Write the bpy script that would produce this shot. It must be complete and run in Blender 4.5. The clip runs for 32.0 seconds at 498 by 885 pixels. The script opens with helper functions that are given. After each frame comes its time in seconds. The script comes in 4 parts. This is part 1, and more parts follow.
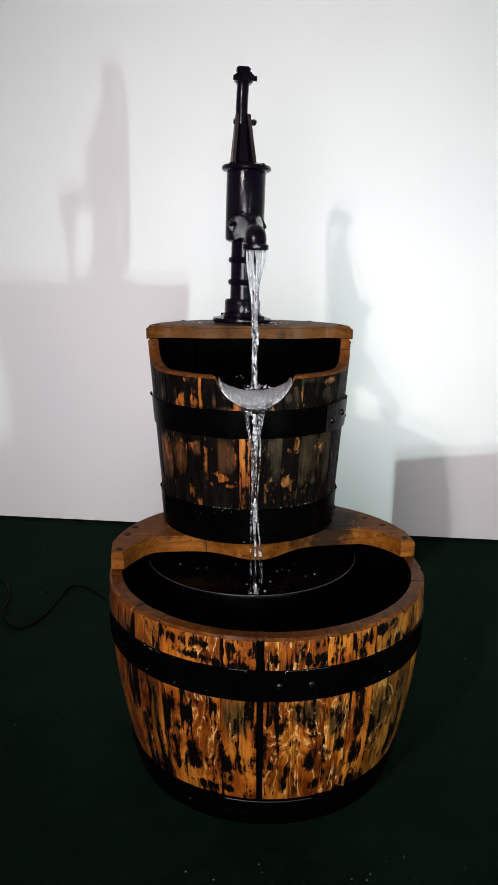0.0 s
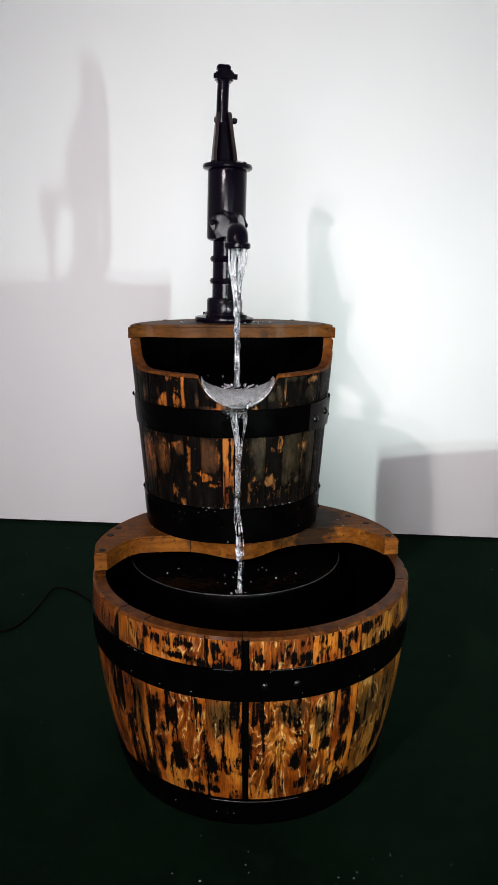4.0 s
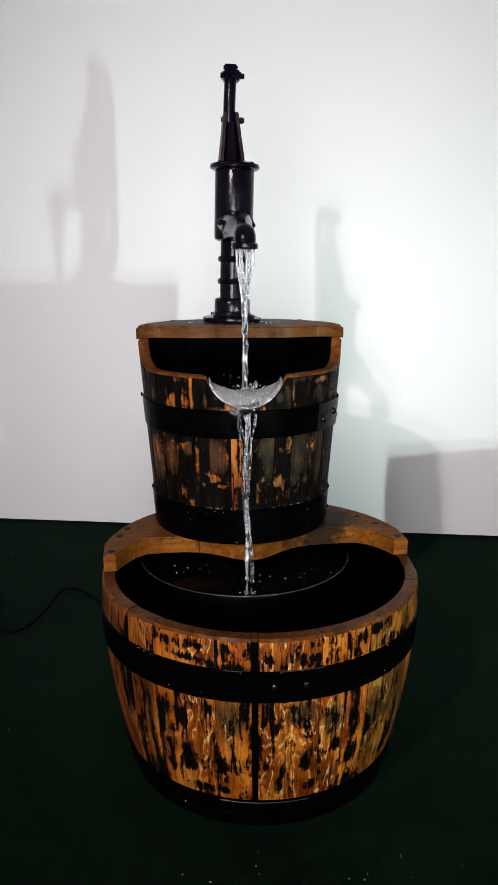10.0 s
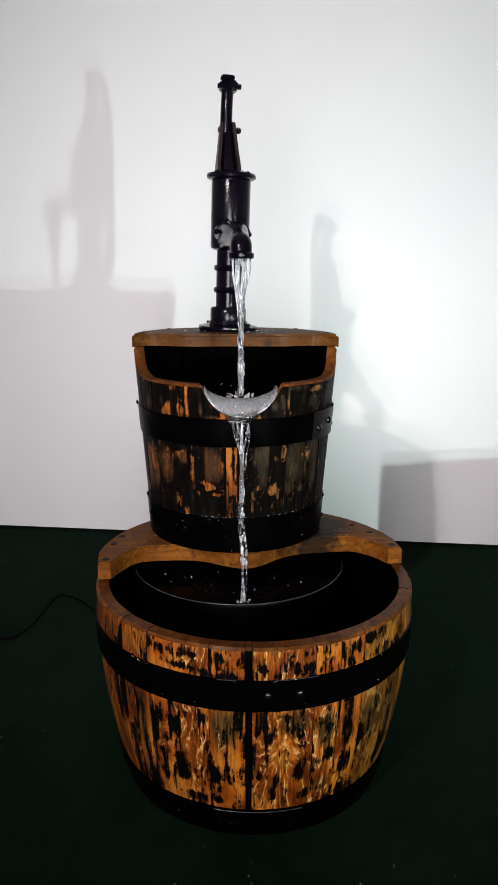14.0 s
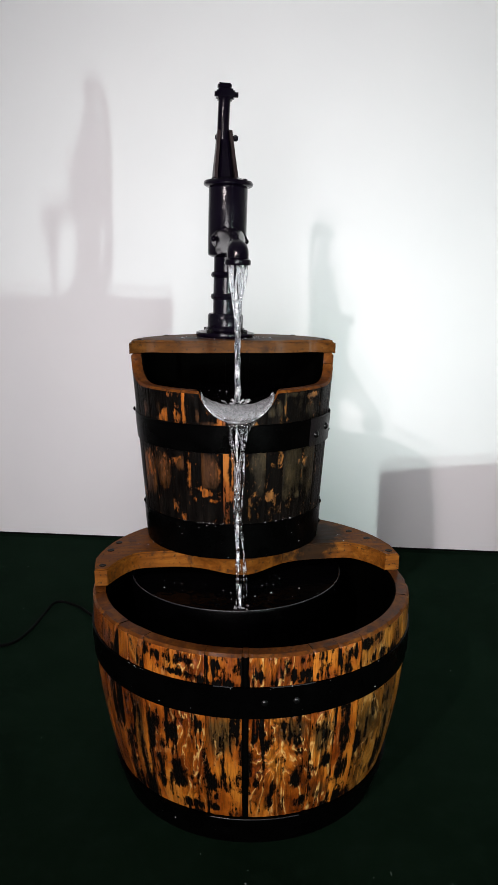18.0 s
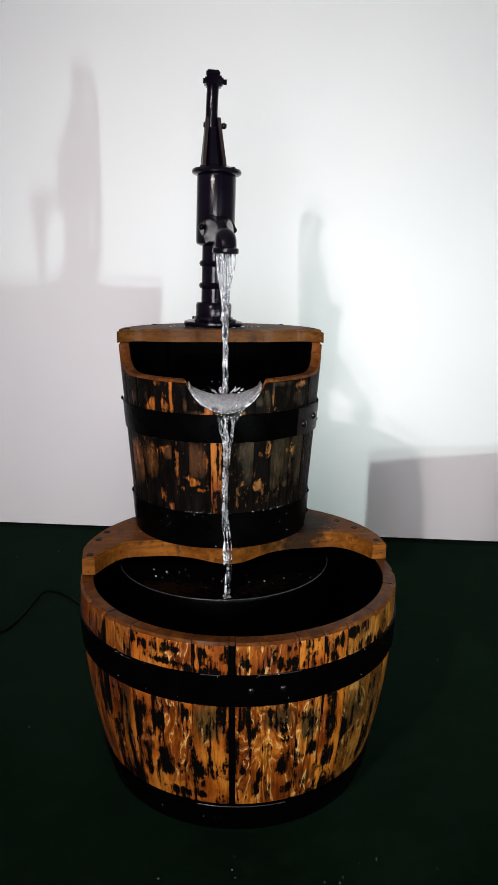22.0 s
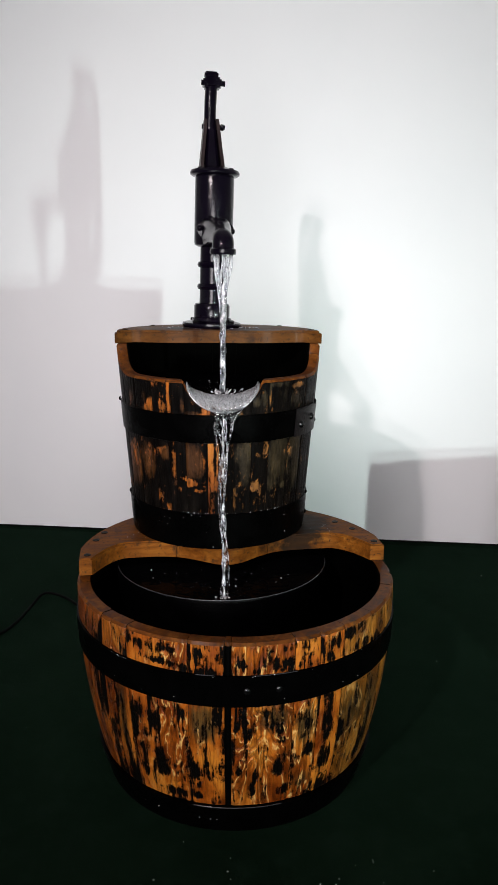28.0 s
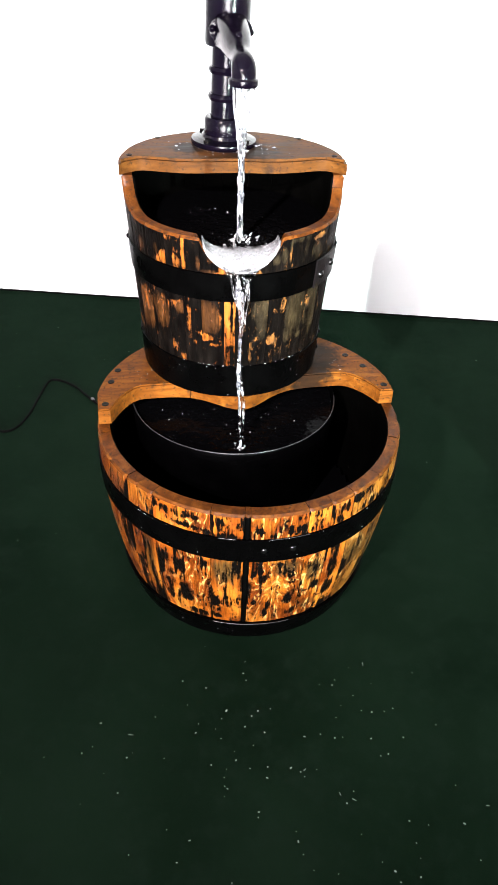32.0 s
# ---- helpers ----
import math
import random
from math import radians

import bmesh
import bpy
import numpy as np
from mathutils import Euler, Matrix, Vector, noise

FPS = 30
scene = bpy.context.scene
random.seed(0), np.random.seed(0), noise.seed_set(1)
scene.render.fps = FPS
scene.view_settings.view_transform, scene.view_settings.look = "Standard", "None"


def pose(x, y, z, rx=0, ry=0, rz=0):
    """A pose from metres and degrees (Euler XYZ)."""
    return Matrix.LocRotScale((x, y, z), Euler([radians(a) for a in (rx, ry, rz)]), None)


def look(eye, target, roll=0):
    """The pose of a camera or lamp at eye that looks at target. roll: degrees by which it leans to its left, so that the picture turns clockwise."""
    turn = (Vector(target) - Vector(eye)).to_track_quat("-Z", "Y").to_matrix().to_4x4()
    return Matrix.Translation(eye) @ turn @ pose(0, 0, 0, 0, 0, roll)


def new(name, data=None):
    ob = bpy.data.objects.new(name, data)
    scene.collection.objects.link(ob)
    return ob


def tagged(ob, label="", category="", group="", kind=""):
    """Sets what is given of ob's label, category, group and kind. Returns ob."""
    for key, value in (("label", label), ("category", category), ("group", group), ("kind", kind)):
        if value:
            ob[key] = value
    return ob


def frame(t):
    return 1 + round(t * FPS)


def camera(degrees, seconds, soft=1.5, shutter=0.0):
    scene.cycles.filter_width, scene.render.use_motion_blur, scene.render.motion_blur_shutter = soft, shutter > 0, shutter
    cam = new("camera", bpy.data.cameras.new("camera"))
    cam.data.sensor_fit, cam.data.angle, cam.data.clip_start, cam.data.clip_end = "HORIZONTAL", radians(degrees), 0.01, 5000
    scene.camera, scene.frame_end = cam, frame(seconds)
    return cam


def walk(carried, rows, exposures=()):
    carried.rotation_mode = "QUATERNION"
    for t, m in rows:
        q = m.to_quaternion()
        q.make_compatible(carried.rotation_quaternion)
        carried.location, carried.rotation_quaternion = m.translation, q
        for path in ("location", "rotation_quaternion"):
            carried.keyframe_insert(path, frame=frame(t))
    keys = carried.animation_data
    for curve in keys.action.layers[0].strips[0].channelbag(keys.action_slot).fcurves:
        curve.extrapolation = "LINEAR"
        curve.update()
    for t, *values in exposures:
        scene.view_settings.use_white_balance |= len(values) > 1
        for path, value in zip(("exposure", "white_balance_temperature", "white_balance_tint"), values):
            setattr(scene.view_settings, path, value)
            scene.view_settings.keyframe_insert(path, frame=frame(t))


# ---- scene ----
cam = camera(36.95, 32.0, soft=0.9)

PATH = [
    (0, -0.0019, -1.4448, 0.9854, 1.53, -13.529, -0.448),
    (0.5, 0.0027, -1.4444, 0.9833, 1.708, -12.885, -0.16),
    (1, 0.0011, -1.4448, 0.9871, 0.326, -13.221, -1.103),
    (1.5, 0.0018, -1.4507, 0.9908, 0.031, -12.324, -0.469),
    (2, 0.004, -1.4464, 0.9877, 0.169, -12.937, -0.612),
    (2.5, 0.0005, -1.4457, 0.9864, -0.256, -12.796, -0.475),
    (3, -0.0041, -1.4448, 0.9838, 0.57, -12.816, -0.177),
    (3.5, -0.0026, -1.4424, 0.9834, 0.152, -13.33, -0.321),
    (5.5, -0.0026, -1.44, 0.9829, 0.243, -13.684, -0.229),
    (6, -0.0024, -1.441, 0.9842, 0.365, -13.521, -0.154),
    (6.5, -0.0041, -1.4458, 0.9845, -0.242, -13.437, -0.051),
    (7, -0.0047, -1.4446, 0.9862, -0.135, -13.783, -0.355),
    (7.5, -0.0059, -1.443, 0.9848, 0.27, -13.766, -0.395),
    (8, -0.0022, -1.4445, 0.9873, 0.058, -13.406, -0.343),
    (8.5, 0.0004, -1.4417, 0.9852, 0.275, -13.311, -0.012),
    (9, -0, -1.4397, 0.9879, 0.453, -13.284, 0.023),
    (9.5, -0.0028, -1.4366, 0.9849, 0.705, -13.542, 0.219),
    (10, -0.0035, -1.4378, 0.9878, 0.693, -13.688, 0.07),
    (10.5, -0.0051, -1.4369, 0.9856, 1.09, -13.61, 0.134),
    (11, -0.0034, -1.4443, 0.9896, 0.673, -13.306, 0.343),
    (11.5, -0.0008, -1.4423, 0.9897, 0.611, -13.42, 0.188),
    (12, 0.0009, -1.4429, 0.9881, 0.628, -13.483, 0.262),
    (12.5, 0.0025, -1.4406, 0.9878, 0.523, -13.515, 0.224),
    (13, 0.0046, -1.438, 0.9848, 0.611, -13.821, 0.061),
    (13.5, 0.0011, -1.4387, 0.9896, 0.652, -13.557, -0.225),
    (14, -0.0039, -1.4402, 0.9917, 0.383, -13.157, -0.322),
    (14.5, 0.0008, -1.4424, 0.9922, 0.438, -12.91, -0.197),
    (16.5, -0.0051, -1.4445, 0.9938, 0.385, -12.068, -0.331),
    (17, -0.0051, -1.4427, 0.9936, 0.565, -12.564, -0.427),
    (17.5, 0.0011, -1.4415, 0.9931, 0.559, -12.858, -0.446),
    (18, 0.0018, -1.4417, 0.9926, 0.352, -12.693, -0.297),
    (18.5, 0.0049, -1.4458, 0.9963, 0.235, -12.469, -0.513),
    (19, 0.0091, -1.4439, 0.9963, 0.239, -12.545, -0.511),
    (19.5, 0.0151, -1.4438, 0.9961, 0.125, -12.471, -0.116),
    (20, 0.0105, -1.4432, 0.9941, 0.336, -12.713, -0.055),
    (20.5, 0.0128, -1.4435, 0.9919, 0.086, -12.978, -0.389),
    (21, 0.0155, -1.4429, 0.9876, -0.4, -13.135, -0.449),
    (21.5, 0.0126, -1.4425, 0.9906, -0.376, -13.464, -0.359),
    (22, 0.0096, -1.442, 0.9895, -0.261, -13.391, -0.516),
    (22.5, 0.0096, -1.4429, 0.9903, -0.146, -13.019, -0.526),
    (23, 0.012, -1.4418, 0.9905, -0.033, -13.305, -0.374),
    (23.5, 0.0096, -1.4431, 0.9901, -0.037, -13.311, -0.52),
    (24, 0.0113, -1.4427, 0.9882, -0.228, -13.523, -0.59),
    (24.5, 0.0108, -1.4435, 0.9873, -0.292, -13.455, -0.712),
    (25, 0.0082, -1.4442, 0.987, -0.207, -13.532, -0.694),
    (25.5, 0.0095, -1.4494, 0.9876, -0.303, -13.42, -0.45),
    (27.5, 0.0211, -1.4446, 0.9854, -0.028, -12.826, -0.625),
    (28, 0.0216, -1.4429, 0.9826, -0.008, -13.081, -0.517),
    (28.5, 0.0252, -1.4409, 0.9813, 0.005, -13.139, -0.491),
    (29, 0.0218, -1.4369, 0.9796, 0.141, -13.672, -0.196),
    (29.5, 0.0207, -1.4287, 0.9736, -0.297, -13.909, -0.783),
    (30, 0.0007, -1.4124, 0.9838, 0.869, -13.945, -0.538),
    (30.5, -0.0301, -1.3675, 0.9809, -0.848, -16.564, -2.201),
    (30.7, -0.027, -1.3449, 1.0005, -1.082, -17.199, -0.939),
    (31, -0.0263, -1.3305, 1.034, -0.52, -22.332, -3.083),
    (31.2, -0.0288, -1.3178, 1.1026, -0.316, -26.99, -3.604),
    (31.4, -0.045, -1.3164, 1.1733, 0.154, -29.202, -2.792),
    (31.6, -0.0399, -1.3021, 1.2493, -0.146, -32.758, -1.797),
    (31.7, -0.042, -1.313, 1.252, 0.479, -34.353, -2.292),
    (31.8, -0.0389, -1.2928, 1.29, 0.619, -36.561, -1.861),
    (32, -0.0536, -1.3037, 1.2995, -0.98, -37.394, -1.894),
]
EXPO = [(0, -0.14), (30.3, -0.14), (30.6, -0.14), (31.0, 0.04), (31.2, 0.3), (31.4, 0.9), (31.6, 1.1), (31.8, 1.5), (32, 1.85)]
walk(cam, [(t, pose(x, y, z, 90 + p, r, yw)) for t, x, y, z, yw, p, r in PATH], EXPO)

# ---- light: a closed white room with two flood lamps beside the camera and an added fill ----
world = bpy.data.worlds.new("room_air")
world.use_nodes = True
world.node_tree.nodes["Background"].inputs[0].default_value = (0.9, 0.95, 1.0, 1)
world.node_tree.nodes["Background"].inputs[1].default_value = 0.008
scene.world = world


def flood(name, eye, target, size, watts, colour, beam):
    data = bpy.data.lights.new(name, "AREA")
    data.shape, data.size, data.energy, data.color = "DISK", size, watts, colour
    data.spread = radians(beam)
    ob = new(name, data)
    ob.matrix_world = look(eye, target)
    return ob


# two twin-headed floodlights
flood("flood_lamp_low", (1.42, -2.57, 0.710), (0.35, 1.25, 0.72), 0.055, 5.2, (0.83, 1.0, 0.955), 54)
flood("flood_lamp_low_second", (1.42, -2.57, 0.59), (0.35, 1.25, 0.72), 0.055, 2.6, (0.83, 1.0, 0.955), 54)
flood("flood_lamp_high", (-0.95, -2.20, 2.11), (0.35, 1.25, 0.55), 0.042, 5.8, (1.0, 0.88, 0.90), 72)
flood("flood_lamp_high_second", (-1.01, -2.20, 1.96), (0.35, 1.25, 0.55), 0.045, 2.2, (1.0, 0.88, 0.90), 72)
# unseen soft fill lamp behind the camera, added to lift the shadows
flood("rear_fill_lamp", (-0.30, -2.95, 0.80), (-0.20, 1.2, 0.80), 1.4, 15.3, (1.0, 0.955, 0.99), 70)


# ---- materials ----
class Graph:
    """A small helper to wire a node material."""

    def __init__(self, name):
        self.mat = bpy.data.materials.new(name)
        self.mat.use_nodes = True
        self.nodes, self.links = self.mat.node_tree.nodes, self.mat.node_tree.links
        self.shader = self.nodes["Principled BSDF"]

    def put(self, socket, value):
        if hasattr(value, "is_output"):
            self.links.new(value, socket)
        else:
            socket.default_value = value

    def node(self, kind, **ins):
        n = self.nodes.new(kind)
        for key, value in ins.items():
            self.put(n.inputs[key.replace("_", " ")], value)
        return n

    def coords(self, scale=(1, 1, 1), spread=0.0):
        v = self.nodes.new("ShaderNodeTexCoord").outputs["Object"]
        if spread:
            info = self.nodes.new("ShaderNodeObjectInfo").outputs["Random"]
            s = self.nodes.new("ShaderNodeMath")
            s.operation = "MULTIPLY"
            self.links.new(info, s.inputs[0])
            s.inputs[1].default_value = spread
            a = self.nodes.new("ShaderNodeVectorMath")
            self.links.new(v, a.inputs[0])
            self.links.new(s.outputs[0], a.inputs[1])
            v = a.outputs[0]
        m = self.nodes.new("ShaderNodeMapping")
        self.links.new(v, m.inputs["Vector"])
        m.inputs["Scale"].default_value = scale
        return m.outputs[0]

    def noise(self, vec, scale, detail=4.0, rough=0.55, distort=0.0):
        n = self.node("ShaderNodeTexNoise", Vector=vec, Scale=scale, Detail=detail, Roughness=rough, Distortion=distort)
        return n.outputs["Fac"]

    def ramp(self, fac, stops):
        n = self.nodes.new("ShaderNodeValToRGB")
        self.links.new(fac, n.inputs[0])
        e = n.color_ramp.elements
        while len(e) < len(stops):
            e.new(0.5)
        for el, (p, c) in zip(e, stops):
            el.position, el.color = p, (*c, 1) if not isinstance(c, float) else (c, c, c, 1)
        return n.outputs[0]

    def math(self, op, a, b=0.0):
        n = self.nodes.new("ShaderNodeMath")
        n.operation = op
        self.put(n.inputs[0], a), self.put(n.inputs[1], b)
        return n.outputs[0]

    def mix(self, fac, a, b):
        n = self.nodes.new("ShaderNodeMix")
        n.data_type = "RGBA"
        self.put(n.inputs[0], fac)
        self.put(n.inputs[6], a if hasattr(a, "is_output") else (*a, 1))
        self.put(n.inputs[7], b if hasattr(b, "is_output") else (*b, 1))
        return n.outputs[2]

    def bump(self, height, strength=0.3, distance=0.002):
        n = self.node("ShaderNodeBump", Height=height, Strength=strength, Distance=distance)
        self.links.new(n.outputs[0], self.shader.inputs["Normal"])

    def done(self, **ins):
        for key, value in ins.items():
            self.put(self.shader.inputs[key.replace("_", " ")], value if hasattr(value, "is_output") or not isinstance(value, tuple) else (*value, 1))
        return self.mat


def stave_graph(name):
    """A graph with a stave's own face coordinates (metres along and up) and its burn marks."""
    g = Graph(name)
    face, rel = g.nodes.new("ShaderNodeUVMap"), g.nodes.new("ShaderNodeUVMap")
    face.uv_map, rel.uv_map = "face", "span"
    rnd = g.nodes.new("ShaderNodeObjectInfo").outputs["Random"]
    cut = g.nodes.new("ShaderNodeSeparateXYZ")
    g.links.new(rel.outputs[0], cut.inputs[0])

    def along(sx, sy, shift):
        c = g.nodes.new("ShaderNodeCombineXYZ")
        g.links.new(g.math("MULTIPLY", rnd, 40.0 + shift), c.inputs[2])
        c.inputs[0].default_value = c.inputs[1].default_value = shift
        v = g.nodes.new("ShaderNodeVectorMath")
        v.operation = "MULTIPLY_ADD"
        g.links.new(face.outputs[0], v.inputs[0])
        v.inputs[1].default_value = (sx, sy, 1)
        g.links.new(c.outputs[0], v.inputs[2])
        return v.outputs[0]

    def mark(kind):
        n = g.nodes.new("ShaderNodeAttribute")
        n.attribute_name = kind
        return n.outputs["Fac"]

    side = g.math("ABSOLUTE", g.math("SUBTRACT", cut.outputs[0], 0.5))
    return g, along, mark, side, rnd


def ragged(g, field, noises, lo, hi):
    """A mark's field with its edge torn by noise."""
    for n, k in noises:
        field = g.math("ADD", field, g.math("MULTIPLY", g.math("SUBTRACT", n, 0.5), k))
    return g.ramp(field, [(lo, 0.0), (hi, 1.0)])


def charred_wood(name, tones, pale, dulled, coat):
    """Varnished oak: raised grain with its glints in a pale colour, scorched patches and burnt joints."""
    g, along, mark, side, rnd = stave_graph(name)
    fine = g.noise(along(260, 16, 1.0), 1.0, 5, 0.65, 0.3)
    streak = g.noise(along(120, 9, 5.0), 1.0, 4, 0.62, 0.2)
    rag = g.noise(along(62, 30, 4.0), 1.0, 8, 0.74, 0.4)
    tone = g.ramp(g.noise(along(16, 9, 3.0), 1.0, 4, 0.6), [(0.38, tuple(c * 0.7 for c in tones[0])), (0.5, tones[1]), (0.6, tuple(c * 1.15 for c in tones[2]))])
    tone = g.mix(g.ramp(rnd, [(0.0, 0.0), (0.5, 0.08), (1.0, 0.3)]), tone, tones[0])
    # raised year rings: contour lines of a long, slow swell
    swell = g.noise(along(14, 4.4, 2.0), 1.0, 4, 0.5, 0.6)
    ring = g.math("PINGPONG", g.math("MULTIPLY", swell, 11.0), 0.5)
    where = g.ramp(g.noise(along(11, 8, 7.0), 1.0, 3), [(0.50, 0.0), (0.64, 0.8)])
    where = g.math("MAXIMUM", where, g.ramp(mark("rings"), [(0.1, 0.0), (0.6, 1.0)]))
    crest_glint = g.math("MULTIPLY", g.ramp(ring, [(0.36, 0.0), (0.46, 0.95)]), where)
    crest_glint = g.math("MULTIPLY", crest_glint, g.ramp(g.noise(along(150, 60, 9.0), 1.0, 3, 0.6), [(0.42, 0.0), (0.54, 1.0)]))
    furrow = g.math("MULTIPLY", g.ramp(ring, [(0.06, 1.0), (0.2, 0.0)]), where)
    tone = g.mix(g.math("MULTIPLY", furrow, 0.55), tone, tuple(c * 0.16 for c in tones[0]))
    tone = g.mix(g.ramp(fine, [(0.36, 0.6), (0.49, 0.0)]), tone, tuple(c * 0.2 for c in tones[0]))
    tone = g.mix(g.ramp(streak, [(0.56, 0.0), (0.68, 0.6)]), tone, tuple(c * 0.3 for c in tones[1]))
    grey = ragged(g, mark("dull"), [(streak, 0.9), (rag, 0.5)], 0.3, 0.85)
    tone = g.mix(g.math("MULTIPLY", grey, 0.9), tone, g.mix(g.ramp(fine, [(0.4, 1.0), (0.6, 0.0)]), dulled, tuple(c * 0.2 for c in dulled)))
    # glossy highlights on the raised rings are painted in the pale tone
    tone = g.mix(crest_glint, tone, pale)
    burn = g.math("ADD", g.math("ADD", mark("char"), 0.13), g.ramp(side, [(0.40, 0.0), (0.5, 0.45)]))
    black = ragged(g, g.math("MULTIPLY", burn, 0.8), [(rag, 2.9), (streak, 2.3), (fine, 1.6)], 0.40, 0.58)
    fleck = g.ramp(g.math("ADD", g.noise(along(48, 30, 12.0), 1.0, 6, 0.7), g.math("MULTIPLY", streak, 0.25)), [(0.70, 0.0), (0.76, 1.0)])
    black = g.math("MAXIMUM", black, fleck)
    colour = g.mix(black, tone, (0.002, 0.0016, 0.0013))
    relief = g.math("ADD", g.math("MULTIPLY", fine, 0.7), g.math("MULTIPLY", g.math("MULTIPLY", ring, where), 1.6))
    g.bump(g.math("SUBTRACT", relief, g.math("MULTIPLY", black, 0.8)), 0.9, 0.004)
    rough = g.math("ADD", g.math("MULTIPLY", fine, 0.3), 0.22)
    gloss = g.ramp(black, [(0.0, 0.3), (1.0, 0.05)])
    return g.done(Base_Color=colour, Roughness=rough, Coat_Weight=coat, Coat_Roughness=0.13, Specular_IOR_Level=gloss)


def sooted_oak(name, film_tone, bright):
    """Oak blackened by water and soot: run marks of a dull film, orange flakes where the char has worn off."""
    g, along, mark, side, rnd = stave_graph(name)
    fine = g.noise(along(210, 14, 1.0), 1.0, 5, 0.65, 0.3)
    streak = g.noise(along(48, 7, 3.0), 1.0, 6, 0.66, 0.3)
    rag = g.noise(along(70, 40, 4.0), 1.0, 8, 0.74, 0.3)
    base = g.ramp(g.noise(along(40, 12, 2.0), 1.0, 5, 0.65), [(0.40, (0.0014, 0.0011, 0.001)), (0.58, (0.0035, 0.0027, 0.0022)), (0.75, (0.010, 0.0075, 0.006))])
    runs = ragged(g, mark("dull"), [(streak, 1.7), (rag, 1.6)], 0.26, 0.95)
    shade = g.ramp(g.noise(along(50, 9, 8.0), 1.0, 4), [(0.35, tuple(0.4 * c for c in film_tone)), (0.6, film_tone), (0.75, tuple(1.35 * c for c in film_tone))])
    tone = g.mix(runs, base, shade)
    flake = ragged(g, mark("bare"), [(rag, 4.2), (streak, 1.4), (fine, 0.8)], 0.42, 0.72)
    wood = g.ramp(g.noise(along(110, 34, 6.0), 1.0, 3), [(0.35, tuple(c * 0.3 for c in bright)), (0.5, bright), (0.66, tuple(min(1, c * 1.7) for c in bright))])
    tone = g.mix(flake, tone, wood)
    tone = g.mix(g.ramp(fine, [(0.36, 0.55), (0.45, 0.0)]), tone, (0.002, 0.0017, 0.0015))
    tone = g.mix(g.ramp(side, [(0.48, 0.0), (0.497, 0.5)]), tone, (0.002, 0.0016, 0.0012))
    g.bump(g.math("ADD", fine, g.math("MULTIPLY", flake, -0.6)), 0.7, 0.003)
    return g.done(Base_Color=tone, Roughness=g.ramp(fine, [(0.3, 0.28), (0.7, 0.55)]), Specular_IOR_Level=g.ramp(g.math("MAXIMUM", flake, runs), [(0.0, 0.03), (1.0, 0.2)]))


def plain_wood(name, tones, grain, coat=0.03, stain=(0.02, 0.012, 0.008), splashes=()):
    g = Graph(name)
    fine = g.noise(g.coords(grain, 3.0), 1.0, 5, 0.62, 0.5)
    tone = g.ramp(fine, [(0.3, tones[0]), (0.5, tones[1]), (0.68, tones[2])])
    blot = g.ramp(g.noise(g.coords((22, 22, 22)), 1.0, 6, 0.7), [(0.57, 0.0), (0.68, 0.8)])
    speck = g.ramp(g.noise(g.coords((120, 120, 120), 1.0), 1.0, 4, 0.7), [(0.56, 0.0), (0.66, 0.85)])
    blot = g.math("MAXIMUM", blot, speck)
    wide = g.ramp(g.noise(g.coords((6, 6, 6)), 1.0, 3), [(0.35, 0.45), (0.6, 0.0)])
    colour = g.mix(blot, g.mix(wide, tone, tuple(c * 0.4 for c in tones[0])), stain)
    for x, y, r in splashes:
        away = g.node("ShaderNodeVectorMath", Vector=g.coords())
        away.operation = "DISTANCE"
        away.inputs[1].default_value = (x, y, 0.035)
        edge = g.math("ADD", g.math("DIVIDE", away.outputs["Value"], r), g.math("MULTIPLY", g.noise(g.coords((45, 45, 45)), 1.0, 5, 0.65), 1.4))
        colour = g.mix(g.ramp(g.math("MULTIPLY", edge, 0.5), [(0.62, 0.9), (0.84, 0.0)]), colour, (0.010, 0.0065, 0.004))
    g.bump(fine, 0.3, 0.0015)
    return g.done(Base_Color=colour, Roughness=g.ramp(fine, [(0.3, 0.42), (0.7, 0.65)]), Coat_Weight=coat, Coat_Roughness=0.25, Specular_IOR_Level=0.05)


def painted_iron(name, colour, rough, bumpy=0.25, metal=0.0, coat=0.3, spec=0.5):
    g = Graph(name)
    pits = g.noise(g.coords((160, 160, 160)), 1.0, 4)
    wide = g.noise(g.coords((18, 18, 18)), 1.0, 4)
    tint = g.mix(g.ramp(wide, [(0.45, 0.0), (0.7, 0.6)]), colour, tuple(c * 1.9 for c in colour))
    g.bump(pits, bumpy, 0.0012)
    return g.done(Base_Color=tint, Roughness=g.ramp(wide, [(0.3, rough), (0.7, rough + 0.2)]), Metallic=metal, Coat_Weight=coat, Coat_Roughness=0.1, Specular_IOR_Level=spec)


oak = charred_wood("scorched_oak", [(0.20, 0.037, 0.002), (0.325, 0.081, 0.006), (0.40, 0.134, 0.013)], (0.56, 0.32, 0.10), (0.058, 0.036, 0.010), 0.12)
# left staves: the same oak again in redder, darker tones
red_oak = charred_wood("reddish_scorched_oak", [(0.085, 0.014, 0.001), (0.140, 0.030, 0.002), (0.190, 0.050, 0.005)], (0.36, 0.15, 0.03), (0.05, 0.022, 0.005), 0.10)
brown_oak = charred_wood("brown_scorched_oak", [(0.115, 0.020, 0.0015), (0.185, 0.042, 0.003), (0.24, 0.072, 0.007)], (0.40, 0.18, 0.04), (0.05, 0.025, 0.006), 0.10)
# right staves: the greenish lamp light and darker edge are put into these tones
green_lit_side_oak = charred_wood("scorched_oak_with_green_side_light", [(0.120, 0.034, 0.0025), (0.190, 0.064, 0.006), (0.25, 0.098, 0.012)], (0.42, 0.24, 0.07), (0.045, 0.032, 0.010), 0.10)
